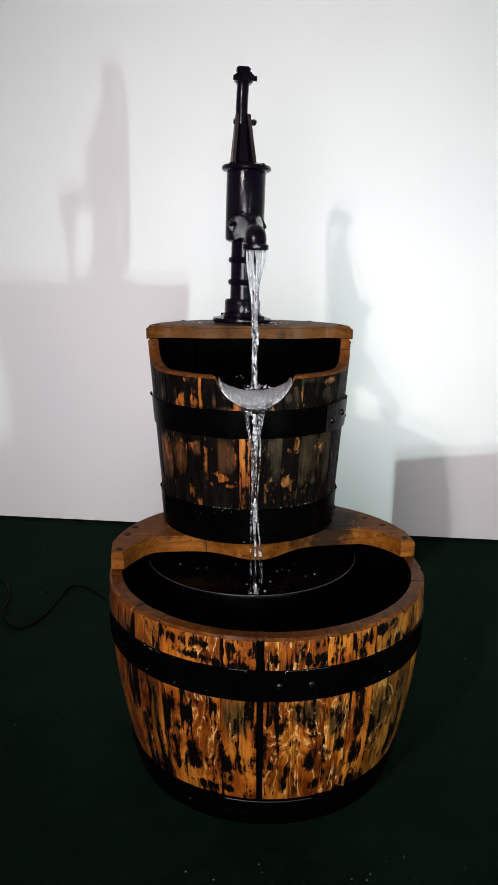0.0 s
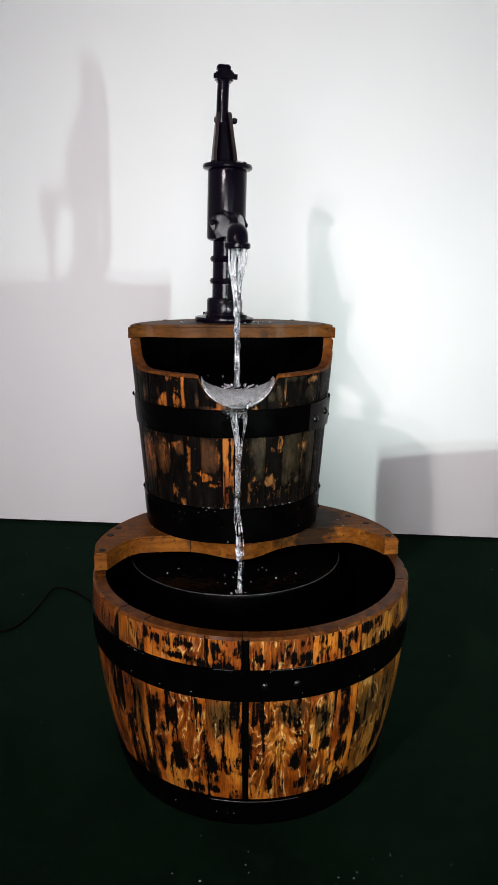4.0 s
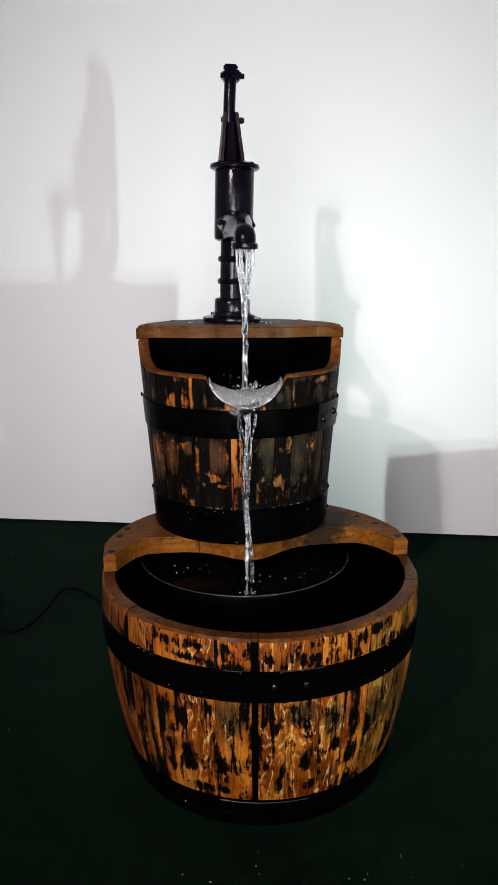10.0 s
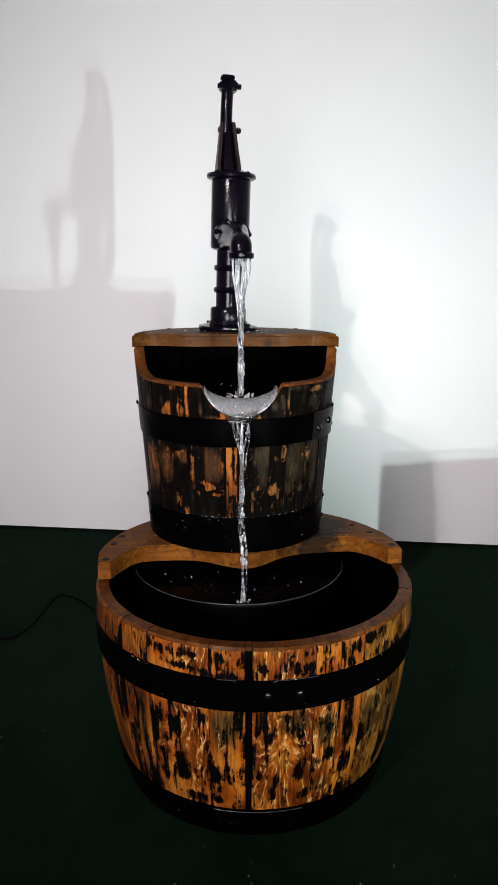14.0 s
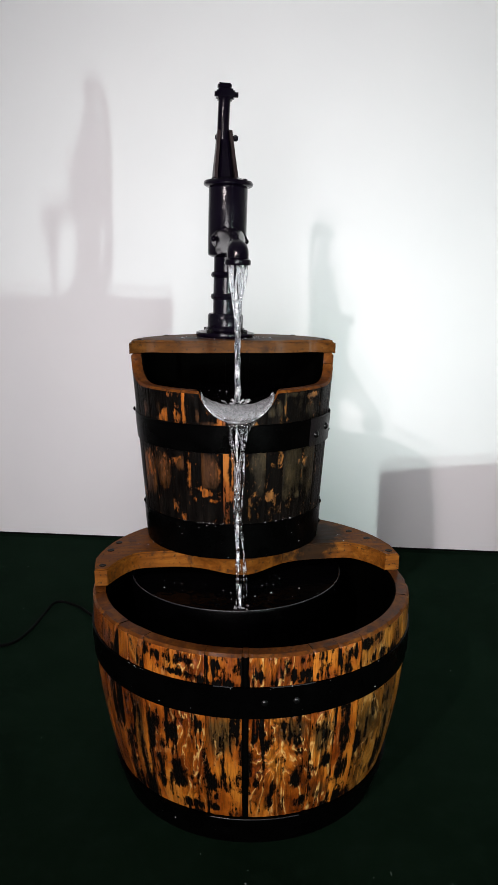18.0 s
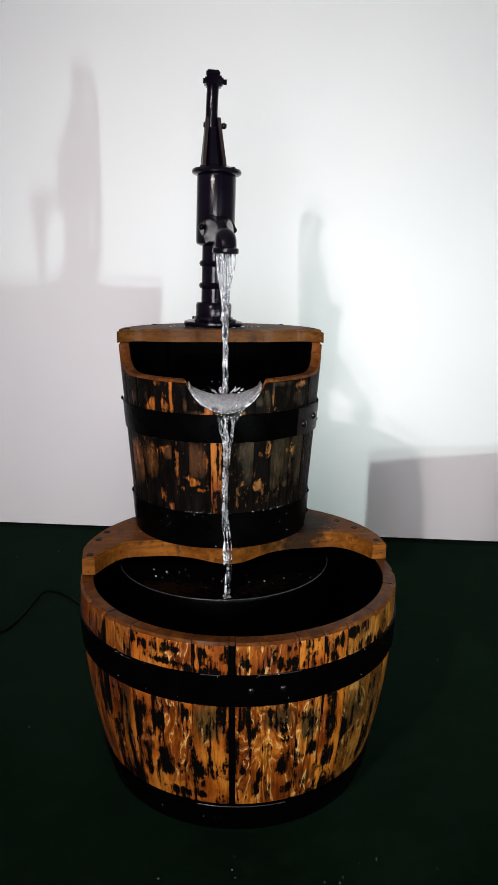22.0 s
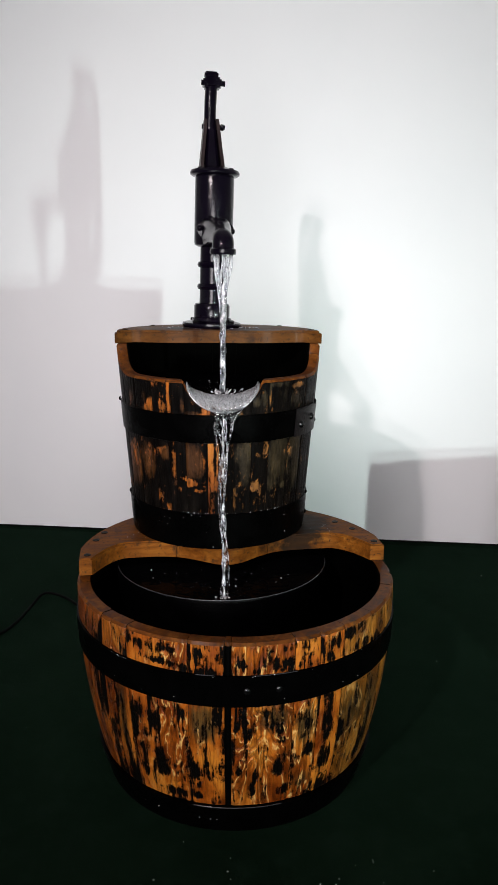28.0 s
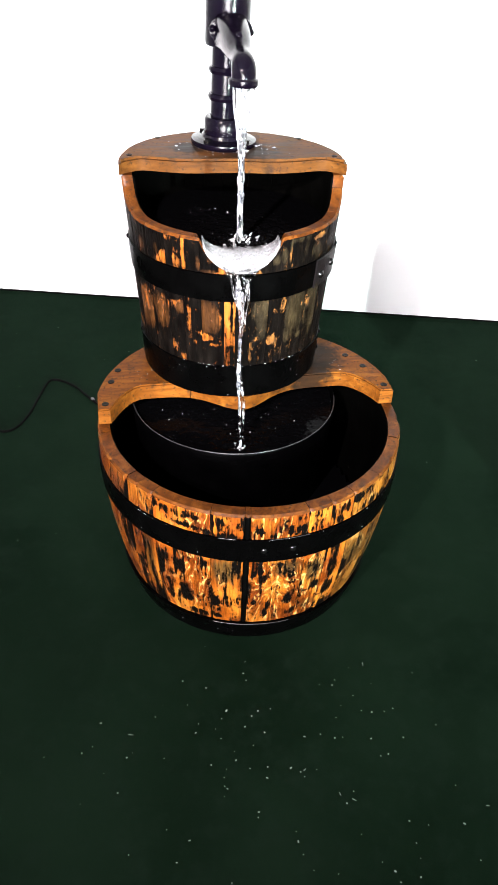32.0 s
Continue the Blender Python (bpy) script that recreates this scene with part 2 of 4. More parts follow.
dark_oak = sooted_oak("blackened_oak", (0.088, 0.032, 0.008), (0.21, 0.060, 0.007))
grey_oak = sooted_oak("greyed_oak", (0.044, 0.031, 0.014), (0.17, 0.070, 0.016))
wet_oak = charred_wood("wet_orange_oak", [(0.18, 0.042, 0.004), (0.32, 0.090, 0.010), (0.46, 0.165, 0.024)], (0.68, 0.37, 0.10), (0.075, 0.042, 0.010), 0.3)
rim_wood = plain_wood("varnished_rim", [(0.045, 0.013, 0.003), (0.105, 0.030, 0.0045), (0.19, 0.066, 0.011)], (38, 38, 38), 0.1)
shelf_wood = plain_wood("varnished_shelf", [(0.085, 0.024, 0.003), (0.155, 0.049, 0.006), (0.225, 0.082, 0.011)], (12, 70, 70), 0.0, splashes=((0.152, 0.097, 0.07), (0.098, 0.045, 0.05), (0.18, 0.16, 0.08)))
lid_wood = plain_wood("varnished_lid", [(0.054, 0.020, 0.0045), (0.098, 0.036, 0.007), (0.145, 0.058, 0.012)], (10, 60, 60), splashes=((0.03, 0.06, 0.075), (-0.09, 0.07, 0.045)))
soot = painted_iron("charred_inside", (0.0007, 0.0007, 0.0006), 0.6, 0.5, 0.0, 0.0, 0.01)
hoop_iron = painted_iron("black_hoop_iron", (0.0005, 0.0005, 0.0005), 0.2, 0.4, 0.0, 0.0, 0.02)
pump_iron = painted_iron("glossy_black_pump_paint", (0.0020, 0.0012, 0.0036), 0.05, 0.42, 0.0, 0.0, 0.2)
bolt_iron = painted_iron("worn_bolt_iron", (0.002, 0.002, 0.002), 0.10, 0.3, 0.0, 0.0, 0.4)
# lighter and browner than the pump paint
fork_iron = painted_iron("brownish_bracket_iron", (0.016, 0.010, 0.010), 0.35, 0.5, 0.0, 0.0, 0.3)
# a lighter grey than the rest of the hoop
hoop_end = painted_iron("grey_hoop_end_iron", (0.0055, 0.0045, 0.0048), 0.25, 0.7, 0.0, 0.0, 0.16)
# lighter than the black parts: the glint of wet edges is put into the colour
edge_glint = painted_iron("edge_glint", (0.03, 0.03, 0.032), 0.12, 0.8, 0.0, 0.0, 0.5)
screw_iron = painted_iron("dark_screw_iron", (0.003, 0.0025, 0.002), 0.4, 0.2, 0.0, 0.0, 0.08)
# black of the cable, also used for the painted shadow line at the wall
cable_and_shadow_gap = painted_iron("black_cable_and_shadow_gap", (0.0012, 0.0012, 0.0012), 0.5, 0.1, 0.0, 0.0, 0.03)


def wall_paint():
    g = Graph("white_wall_paint")
    wide = g.noise(g.coords((1.3, 1.3, 1.3)), 1.0, 4)
    fine = g.noise(g.coords((240, 240, 240)), 1.0, 3)
    g.bump(fine, 0.06, 0.001)
    return g.done(Base_Color=g.ramp(wide, [(0.3, (0.80, 0.805, 0.81)), (0.7, (0.84, 0.84, 0.84))]), Roughness=0.75)


def carpet_felt():
    g = Graph("dark_green_carpet")
    fine = g.noise(g.coords((900, 900, 900)), 1.0, 3)
    mid = g.noise(g.coords((26, 26, 26)), 1.0, 6, 0.65)
    wide = g.noise(g.coords((3, 3, 3)), 1.0, 4)
    col = g.mix(g.ramp(wide, [(0.35, 0.0), (0.65, 1.0)]), (0.0022, 0.0064, 0.0030), (0.0043, 0.0108, 0.0056))
    col = g.mix(g.ramp(mid, [(0.48, 0.0), (0.68, 0.6)]), col, (0.0060, 0.0126, 0.0078))
    g.bump(g.math("ADD", fine, mid), 0.5, 0.003)
    return g.done(Base_Color=col, Roughness=0.95, Specular_IOR_Level=0.02, Sheen_Weight=0.03, Sheen_Roughness=0.4, Sheen_Tint=(0.15, 0.6, 0.35))


white_paint, carpet = wall_paint(), carpet_felt()
pale_tag = Graph("pale_tag_plastic").done(Base_Color=(0.12, 0.12, 0.12), Roughness=0.5)


def clear_water(name, foam_and_glint, relief, scale, white=0.8, share=(0.0, 1.0), soft=0.22):
    """Clear water with white streaks: air bubbles, and glints put into the colour."""
    g = Graph(name)
    n = g.noise(g.coords(scale), 1.0, 4, 0.6, 0.5)
    g.bump(n, relief, 0.004)
    s = g.shader
    g.done(Base_Color=(0.95, 0.97, 1.0), Roughness=0.04, IOR=1.33, Transmission_Weight=1.0)
    w = g.node("ShaderNodeBsdfPrincipled", Roughness=0.35)
    w.inputs["Base Color"].default_value = (white, white * 1.01, white * 1.04, 1)
    m = g.nodes.new("ShaderNodeMixShader")
    g.links.new(g.ramp(n, [(0.5 - foam_and_glint, share[0]), (0.5 + soft - foam_and_glint, share[1])]), m.inputs[0])
    g.links.new(s.outputs[0], m.inputs[1])
    g.links.new(w.outputs[0], m.inputs[2])
    g.links.new(m.outputs[0], g.nodes["Material Output"].inputs[0])
    return g.mat


stream_water = clear_water("falling_water", -0.03, 0.9, (210, 210, 40), 0.85, (0.0, 1.0), 0.13)
fall_water = clear_water("spilling_stream", -0.065, 1.0, (240, 240, 75), 0.85, (0.0, 1.0), 0.11)
sheet_water = clear_water("overflowing_water", 0.0, 1.0, (230, 230, 60), 0.5, (0.26, 0.62), 0.22)
apron_water = clear_water("spilling_water", -0.09, 1.0, (130, 130, 45))
# extra white in the drops: their sparkle is put into the colour
drop_water = clear_water("water_drop", 0.10, 0.3, (120, 120, 120), 0.85)


def pool_water():
    g = Graph("dark_pool_water")
    n = g.noise(g.coords((38, 38, 38)), 1.0, 3, 0.5, 1.0)
    g.bump(n, 0.2, 0.003)
    return g.done(Base_Color=(0.0015, 0.0015, 0.0018), Roughness=0.05, IOR=1.33, Specular_IOR_Level=0.03)


pool = pool_water()


# ---- mesh helpers ----
def mesh_of(bm, name, smooth=35.0):
    bmesh.ops.recalc_face_normals(bm, faces=bm.faces)
    me = bpy.data.meshes.new(name)
    bm.to_mesh(me)
    bm.free()
    if smooth:
        me.shade_smooth()
        me.set_sharp_from_angle(angle=radians(smooth))
    return me


def part(name, bm, material, parent=None, label="", smooth=35.0):
    """Link a bmesh as one mesh object, under its thing or part."""
    me = mesh_of(bm, name, smooth)
    for m in material if isinstance(material, (list, tuple)) else [material]:
        me.materials.append(m)
    ob = new(name, me)
    ob.parent = parent
    if label:
        ob["label"] = label
    return ob


def thing(name, m, label, category, group="", kind=""):
    """An Empty at a thing's base, to carry its parts."""
    ob = new(name)
    ob.empty_display_size = 0.05
    ob.matrix_world = m
    return tagged(ob, label, category, group, kind)


def grid_faces(bm, rows, loop_u=False, loop_v=False, mat=0):
    out = []
    for i in range(len(rows) - (0 if loop_u else 1)):
        a, b = rows[i], rows[(i + 1) % len(rows)]
        for j in range(len(a) - (0 if loop_v else 1)):
            k = (j + 1) % len(a)
            f = bm.faces.new((a[j], a[k], b[k], b[j]))
            f.material_index = mat
            out.append(f)
    return out


def lathe(profile, seg=40, bm=None, at=(0, 0, 0), closed=False):
    """Turn (radius, height) pairs round the upright axis; a radius of 0 closes the end."""
    bm = bm or bmesh.new()
    o = Vector(at)
    rows = [[bm.verts.new(o + Vector((r * math.cos(2 * math.pi * i / seg), r * math.sin(2 * math.pi * i / seg), z))) for i in range(seg)] for r, z in profile]
    grid_faces(bm, rows, closed, True)
    if not closed:
        bm.faces.new(rows[0]), bm.faces.new(rows[-1])
    return bm


def tube(points, radii, seg=14, bm=None, caps=True, flat=1.0):
    """A round bar along points, with a radius at each."""
    bm = bm or bmesh.new()
    pts = [Vector(p) for p in points]
    rs = radii if isinstance(radii, (list, tuple)) else [radii] * len(pts)
    rows, side = [], None
    for i, p in enumerate(pts):
        d = (pts[min(i + 1, len(pts) - 1)] - pts[max(i - 1, 0)]).normalized()
        if side is None:
            side = d.orthogonal().normalized() if abs(d.x) > 0.5 else Vector((1, 0, 0))
        side = (side - d * side.dot(d)).normalized()
        up = d.cross(side)
        rows.append([bm.verts.new(p + rs[i] * (math.cos(2 * math.pi * k / seg) * side * flat + math.sin(2 * math.pi * k / seg) * up)) for k in range(seg)])
    grid_faces(bm, rows, False, True)
    if caps:
        bm.faces.new(rows[0]), bm.faces.new(rows[-1])
    return bm


def curve_points(ctrl, n):
    """A smooth run of n points through control points."""
    c = [Vector(p) for p in ctrl]
    c = [2 * c[0] - c[1]] + c + [2 * c[-1] - c[-2]]
    out = []
    for i in range(n):
        u = i / (n - 1) * (len(c) - 3)
        k = min(int(u), len(c) - 4)
        t = u - k
        p0, p1, p2, p3 = c[k:k + 4]
        out.append(0.5 * (2 * p1 + (p2 - p0) * t + (2 * p0 - 5 * p1 + 4 * p2 - p3) * t * t + (3 * p1 - p0 - 3 * p2 + p3) * t ** 3))
    return out


def block(sx, sy, sz, m=None, bevel=0.0, bm=None):
    """A box with rounded edges, its base centre at the origin of m."""
    b = bmesh.new()
    bmesh.ops.create_cube(b, size=1)
    bmesh.ops.transform(b, matrix=Matrix.Translation((0, 0, sz / 2)) @ Matrix.Diagonal((sx, sy, sz, 1)), verts=b.verts)
    if bevel:
        bmesh.ops.bevel(b, geom=b.edges, offset=bevel, segments=2, affect="EDGES")
    if m is not None:
        bmesh.ops.transform(b, matrix=m, verts=b.verts)
    if bm is None:
        return b
    me = bpy.data.meshes.new("tmp")
    b.to_mesh(me)
    b.free()
    bm.from_mesh(me)
    bpy.data.meshes.remove(me)
    return bm


def plate(outline, z0, z1, bevel=0.003):
    """An upright extrusion of a flat outline, its top edge rounded."""
    bm = bmesh.new()
    low = [bm.verts.new((x, y, z0)) for x, y in outline]
    f = bm.faces.new(low)
    r = bmesh.ops.extrude_face_region(bm, geom=[f])
    bmesh.ops.translate(bm, vec=(0, 0, z1 - z0), verts=[v for v in r["geom"] if isinstance(v, bmesh.types.BMVert)])
    if bevel:
        edges = [e for e in bm.edges if all(v.co.z > z1 - 1e-5 for v in e.verts)]
        bmesh.ops.bevel(bm, geom=edges, offset=bevel, segments=2, affect="EDGES")
    return bm


def hexagon(r, h, m, bm=None):
    b = lathe([(r * 0.9, 0), (r, h * 0.15), (r, h * 0.8), (r * 0.8, h)], 6)
    bmesh.ops.transform(b, matrix=m, verts=b.verts)
    return b


def dome(r, h, seg=12):
    return lathe([(r, 0)] + [(r * math.cos(a), h * math.sin(a)) for a in (0.3, 0.6, 0.9, 1.2)] + [(r * 0.12, h)], seg)


# ---- the room ----
ROOM = pose(0, 1.29, 0, 0, 0, math.degrees(math.atan(-0.094)))
HALF, BACK, TALL, THICK, GROUND = 1.8, -4.35, 2.4, 0.12, -0.024


def room_slab(name, lo, hi, material, label, category):
    bm = block(hi[0] - lo[0], hi[1] - lo[1], hi[2] - lo[2], pose((lo[0] + hi[0]) / 2, (lo[1] + hi[1]) / 2, lo[2]))
    ob = part(name, bm, material, None, label, 0)
    ob.matrix_world = ROOM
    return tagged(ob, category=category, kind="structure")


room_slab("wall_north", (-HALF, 0, GROUND), (HALF, THICK, TALL), white_paint, "plain white painted wall behind the fountain", "wall")
# the other walls and ceiling are unseen, set close to bounce fill light
room_slab("wall_south", (-HALF, BACK - THICK, GROUND), (HALF, BACK, TALL), white_paint, "plain white painted wall", "wall")
room_slab("wall_east", (HALF, BACK - THICK, GROUND), (HALF + THICK, THICK, TALL), white_paint, "plain white painted wall", "wall")
room_slab("wall_west", (-HALF - THICK, BACK - THICK, GROUND), (-HALF, THICK, TALL), white_paint, "plain white painted wall", "wall")
room_slab("ceiling", (-HALF - THICK, BACK - THICK, TALL), (HALF + THICK, THICK, TALL + 0.1), white_paint, "plain white ceiling", "ceiling")
room_slab("floor", (-HALF - THICK, BACK - THICK, -0.12), (HALF + THICK, THICK, GROUND), carpet, "dark green short-pile carpet floor with lint", "floor")

# a thin black strip stands in for the shadow between wall and carpet
room_slab("trim", (-HALF, -0.003, GROUND), (HALF, 0, GROUND + 0.009), cable_and_shadow_gap, "black strip drawn as the shadow line along the foot of the wall", "trim")


def carpet_edge():
    """The ragged edge of the carpet, turned up a little at the wall."""
    rng = random.Random(4)
    bm = bmesh.new()
    rows, x = [], -HALF
    while x < HALF:
        h, d = 0.003 + 0.0025 * rng.random(), 0.005 + 0.004 * rng.random()
        rows.append([bm.verts.new(p) for p in ((x, -0.03, -0.001), (x, -d - 0.004, h), (x, -d, h + 0.001), (x, -0.001, h * 0.3))])
        x += 0.025
    grid_faces(bm, rows)
    bmesh.ops.translate(bm, vec=(0, 0, GROUND), verts=bm.verts)
    ob = part("trim", bm, carpet, None, "ragged carpet edge turned up along the wall", 60)
    ob.matrix_world = ROOM
    return tagged(ob, category="carpet edge", kind="structure")


carpet_edge()


# ---- barrels ----
def fan(a, z):
    """The front staves of the large tub spread a little towards the ground."""
    f = a + math.pi / 2
    return f * (1 + 0.3 * max(0.0, 0.24 - z) * max(0.0, 1 - (f / 1.658) ** 2)) - math.pi / 2


def straight(a, z):
    return a


def stave(a0, a1, radius, z0, top, thick, na, nz=9, marks=(), lean=straight, ease=0.0028):
    """One barrel stave between two bearings: curved faces, eased edges, a shaped top and its own burn marks."""
    bm = bmesh.new()
    layers = {k: bm.verts.layers.float.new(n) for k, n in (("c", "char"), ("d", "dull"), ("b", "bare"), ("r", "rings"))}
    outer, inner, flat = [], [], {}
    for i in range(na + 1):
        a = a0 + 0.0012 + (a1 - a0 - 0.0024) * i / na
        edge = ease if i in (0, na) else 0.0
        zt, zi = top(a), top(a, 0.186)
        co, ci = [], []
        for k in range(nz + 1):
            z = zt - 0.005 if k == nz - 1 else z0 + (zt - z0) * k / nz
            r = radius(z) - edge - (0.0036 if k == nz else 0.0)
            q = lean(a, z)
            v = bm.verts.new((r * math.cos(q), r * math.sin(q), z))
            for kind, mb, mz, w, h, s in marks:
                d = ((math.degrees(a) - mb) / w) ** 2 + ((z - mz) / h) ** 2
                if d < 1.69:
                    v[layers[kind]] = max(v[layers[kind]], s * (1 - d / 1.69) ** 0.8)
            flat[v] = a
            co.append(v)
        for k in range(nz + 1):
            z = zi - 0.005 if k == nz - 1 else z0 + (zi - z0) * k / nz
            r = radius(z) - thick + (0.004 if k == nz else 0.0)
            q = lean(a, z)
            v = bm.verts.new((r * math.cos(q), r * math.sin(q), z))
            flat[v] = a
            ci.append(v)
        outer.append(co), inner.append(ci)
    grid_faces(bm, [co[:nz] for co in outer])
    grid_faces(bm, [co[nz - 1:] for co in outer], mat=1)
    grid_faces(bm, inner, mat=2)
    caps = [[co[nz], ci[nz]] for co, ci in zip(outer, inner)]
    grid_faces(bm, caps, mat=1)
    grid_faces(bm, [[co[0], ci[0]] for co, ci in zip(outer, inner)], mat=2)
    for e in (0, na):
        for k in range(nz):
            bm.faces.new((outer[e][k], outer[e][k + 1], inner[e][k + 1], inner[e][k])).material_index = 2
    face, span = bm.loops.layers.uv.new("face"), bm.loops.layers.uv.new("span")
    wide, tall = a1 - a0, radius(0.1)
    for f in bm.faces:
        for lp in f.loops:
            a = flat[lp.vert]
            lp[face].uv = (tall * (a - a0), lp.vert.co.z)
            lp[span].uv = ((a - a0) / wide, (lp.vert.co.z - z0) / 0.4)
    return bm


def chance_marks(rng, a0, a1, kinds, n):
    """Burn marks for the staves round the back."""
    return [(rng.choice(kinds), math.degrees(rng.uniform(a0, a1)), rng.uniform(0.02, 0.36), rng.uniform(1.5, 5), rng.uniform(0.01, 0.035), rng.uniform(0.6, 1.1)) for _ in range(n)]


# marks of the front staves: kind (char, dull film and painted sheen, bare wood, raised rings), bearing, height, half
# width, half height, depth
LOW_MARKS, HIGH_MARKS = {}, {}
LOW_MARKS[1] = [("c", -138.5, 0.334, 6.7, 0.028, 1.0), ("c", -145.1, 0.336, 2.7, 0.015, 0.8), ("c", -140.1, 0.212, 5.5, 0.045, 1.0), ("c", -145.2, 0.248, 4.1, 0.028, 0.6)]
LOW_MARKS[2] = [("c", -138.4, 0.152, 6.9, 0.033, 0.9), ("c", -137.4, 0.104, 3.8, 0.036, 1.0), ("c", -137.4, 0.061, 4.6, 0.028, 1.0)]
LOW_MARKS[3] = [("c", -131.5, 0.225, 2.6, 0.050, 0.7), ("d", -129.5, 0.20, 3.2, 0.09, 0.9), ("c", -128.5, 0.117, 1.5, 0.063, 1.0), ("c", -128.5, 0.060, 3.3, 0.050, 1.0), ("c", -126.3, 0.331, 1.3, 0.013, 0.7)]
LOW_MARKS[4] = [("r", -109.4, 0.174, 5.5, 0.131, 0.8), ("r", -108.4, 0.357, 4.7, 0.031, 0.9), ("r", -123.9, 0.132, 8.1, 0.135, 0.3), ("c", -125.7, 0.203, 1.3, 0.043, 1.0), ("c", -124.8, 0.361, 2.9, 0.009, 1.0), ("c", -120.3, 0.358, 3.0, 0.010, 1.0), ("c", -116.1, 0.358, 2.9, 0.011, 1.0), ("c", -112.2, 0.361, 2.1, 0.006, 0.8), ("c", -108.0, 0.359, 1.5, 0.006, 0.7), ("c", -114.2, 0.335, 4.6, 0.006, 1.0), ("c", -108.5, 0.334, 3.8, 0.005, 0.8), ("c", -105.8, 0.327, 1.9, 0.008, 1.0), ("c", -123.5, 0.204, 2.4, 0.047, 1.0), ("c", -117.4, 0.234, 1.3, 0.033, 1.0), ("c", -115.9, 0.213, 2.1, 0.019, 0.8), ("c", -120.4, 0.179, 3.3, 0.011, 0.5), ("c", -114.1, 0.120, 3.3, 0.030, 1.2), ("c", -121.9, 0.117, 2.4, 0.038, 1.0), ("c", -110.6, 0.057, 5.0, 0.012, 0.9), ("c", -113.3, 0.227, 1.7, 0.018, 0.5), ("c", -106.4, 0.238, 1.5, 0.018, 0.9), ("c", -124.1, 0.054, 2.5, 0.020, 0.5), ("c", -109.9, 0.037, 4.6, 0.009, 0.8)]
LOW_MARKS[5] = [("c", -103.4, 0.356, 1.0, 0.031, 1.0), ("c", -100.9, 0.353, 1.7, 0.015, 1.0), ("c", -98.7, 0.325, 6.1, 0.007, 1.0), ("c", -94.1, 0.355, 1.7, 0.021, 0.7), ("d", -99.1, 0.227, 5.9, 0.045, 1.0), ("c", -94.6, 0.241, 1.4, 0.037, 0.9), ("c", -103.7, 0.136, 0.8, 0.033, 0.8), ("c", -99.5, 0.134, 5.6, 0.008, 0.6), ("c", -100.6, 0.113, 4.8, 0.016, 0.9), ("c", -95.8, 0.130, 2.6, 0.016, 0.6), ("c", -102.1, 0.059, 2.9, 0.008, 0.7)]
LOW_MARKS[7] = [("r", -80.3, 0.160, 11.9, 0.126, 1.0), ("r", -80.9, 0.354, 9.5, 0.041, 1.0), ("c", -87.3, 0.342, 1.4, 0.011, 1.0), ("c", -76.5, 0.338, 1.4, 0.012, 1.0), ("c", -72.9, 0.338, 2.6, 0.010, 1.0), ("c", -72.0, 0.324, 1.4, 0.008, 1.0), ("c", -73.0, 0.364, 1.7, 0.006, 0.7), ("c", -82.6, 0.328, 1.3, 0.005, 0.6), ("c", -88.5, 0.230, 0.9, 0.029, 0.9), ("c", -86.2, 0.242, 0.9, 0.033, 0.9), ("c", -83.2, 0.229, 1.2, 0.029, 0.9), ("c", -84.6, 0.206, 1.8, 0.012, 0.6), ("c", -78.8, 0.241, 1.1, 0.023, 0.9), ("c", -75.9, 0.212, 2.7, 0.016, 0.7), ("d", -76.9, 0.233, 6.1, 0.031, 0.9), ("c", -81.3, 0.167, 0.9, 0.018, 0.7), ("c", -74.7, 0.126, 1.8, 0.021, 1.2), ("c", -87.9, 0.125, 0.9, 0.013, 0.7), ("c", -81.9, 0.109, 1.5, 0.020, 0.8), ("c", -83.6, 0.075, 1.6, 0.018, 0.9), ("c", -72.6, 0.070, 2.2, 0.012, 0.8), ("c", -77.8, 0.084, 1.0, 0.011, 0.6), ("c", -72.7, 0.152, 1.2, 0.019, 0.6), ("c", -73.3, 0.185, 2.3, 0.008, 0.6)]
LOW_MARKS[8] = [("r", -65.8, 0.141, 6.2, 0.127, 1.0), ("c", -69.0, 0.331, 0.8, 0.006, 0.8), ("c", -63.2, 0.363, 0.6, 0.003, 0.6), ("d", -66.0, 0.211, 4.2, 0.040, 1.0), ("c", -68.0, 0.230, 1.7, 0.013, 0.7), ("c", -64.8, 0.209, 1.7, 0.012, 0.6), ("c", -64.0, 0.153, 1.5, 0.016, 1.0), ("c", -67.6, 0.138, 1.3, 0.007, 0.8), ("d", -65.3, 0.086, 3.9, 0.018, 0.8), ("c", -62.8, 0.043, 2.6, 0.008, 0.8)]
LOW_MARKS[9] = [("c", -60.7, 0.354, 0.8, 0.026, 1.0), ("c", -55.9, 0.357, 2.9, 0.013, 1.1), ("c", -57.9, 0.331, 2.1, 0.013, 1.0), ("c", -52.8, 0.330, 1.6, 0.009, 0.6), ("c", -56.6, 0.236, 1.9, 0.024, 1.0), ("c", -57.3, 0.188, 1.9, 0.034, 1.1), ("c", -57.2, 0.123, 2.7, 0.024, 1.0), ("c", -56.2, 0.049, 3.4, 0.017, 0.7)]
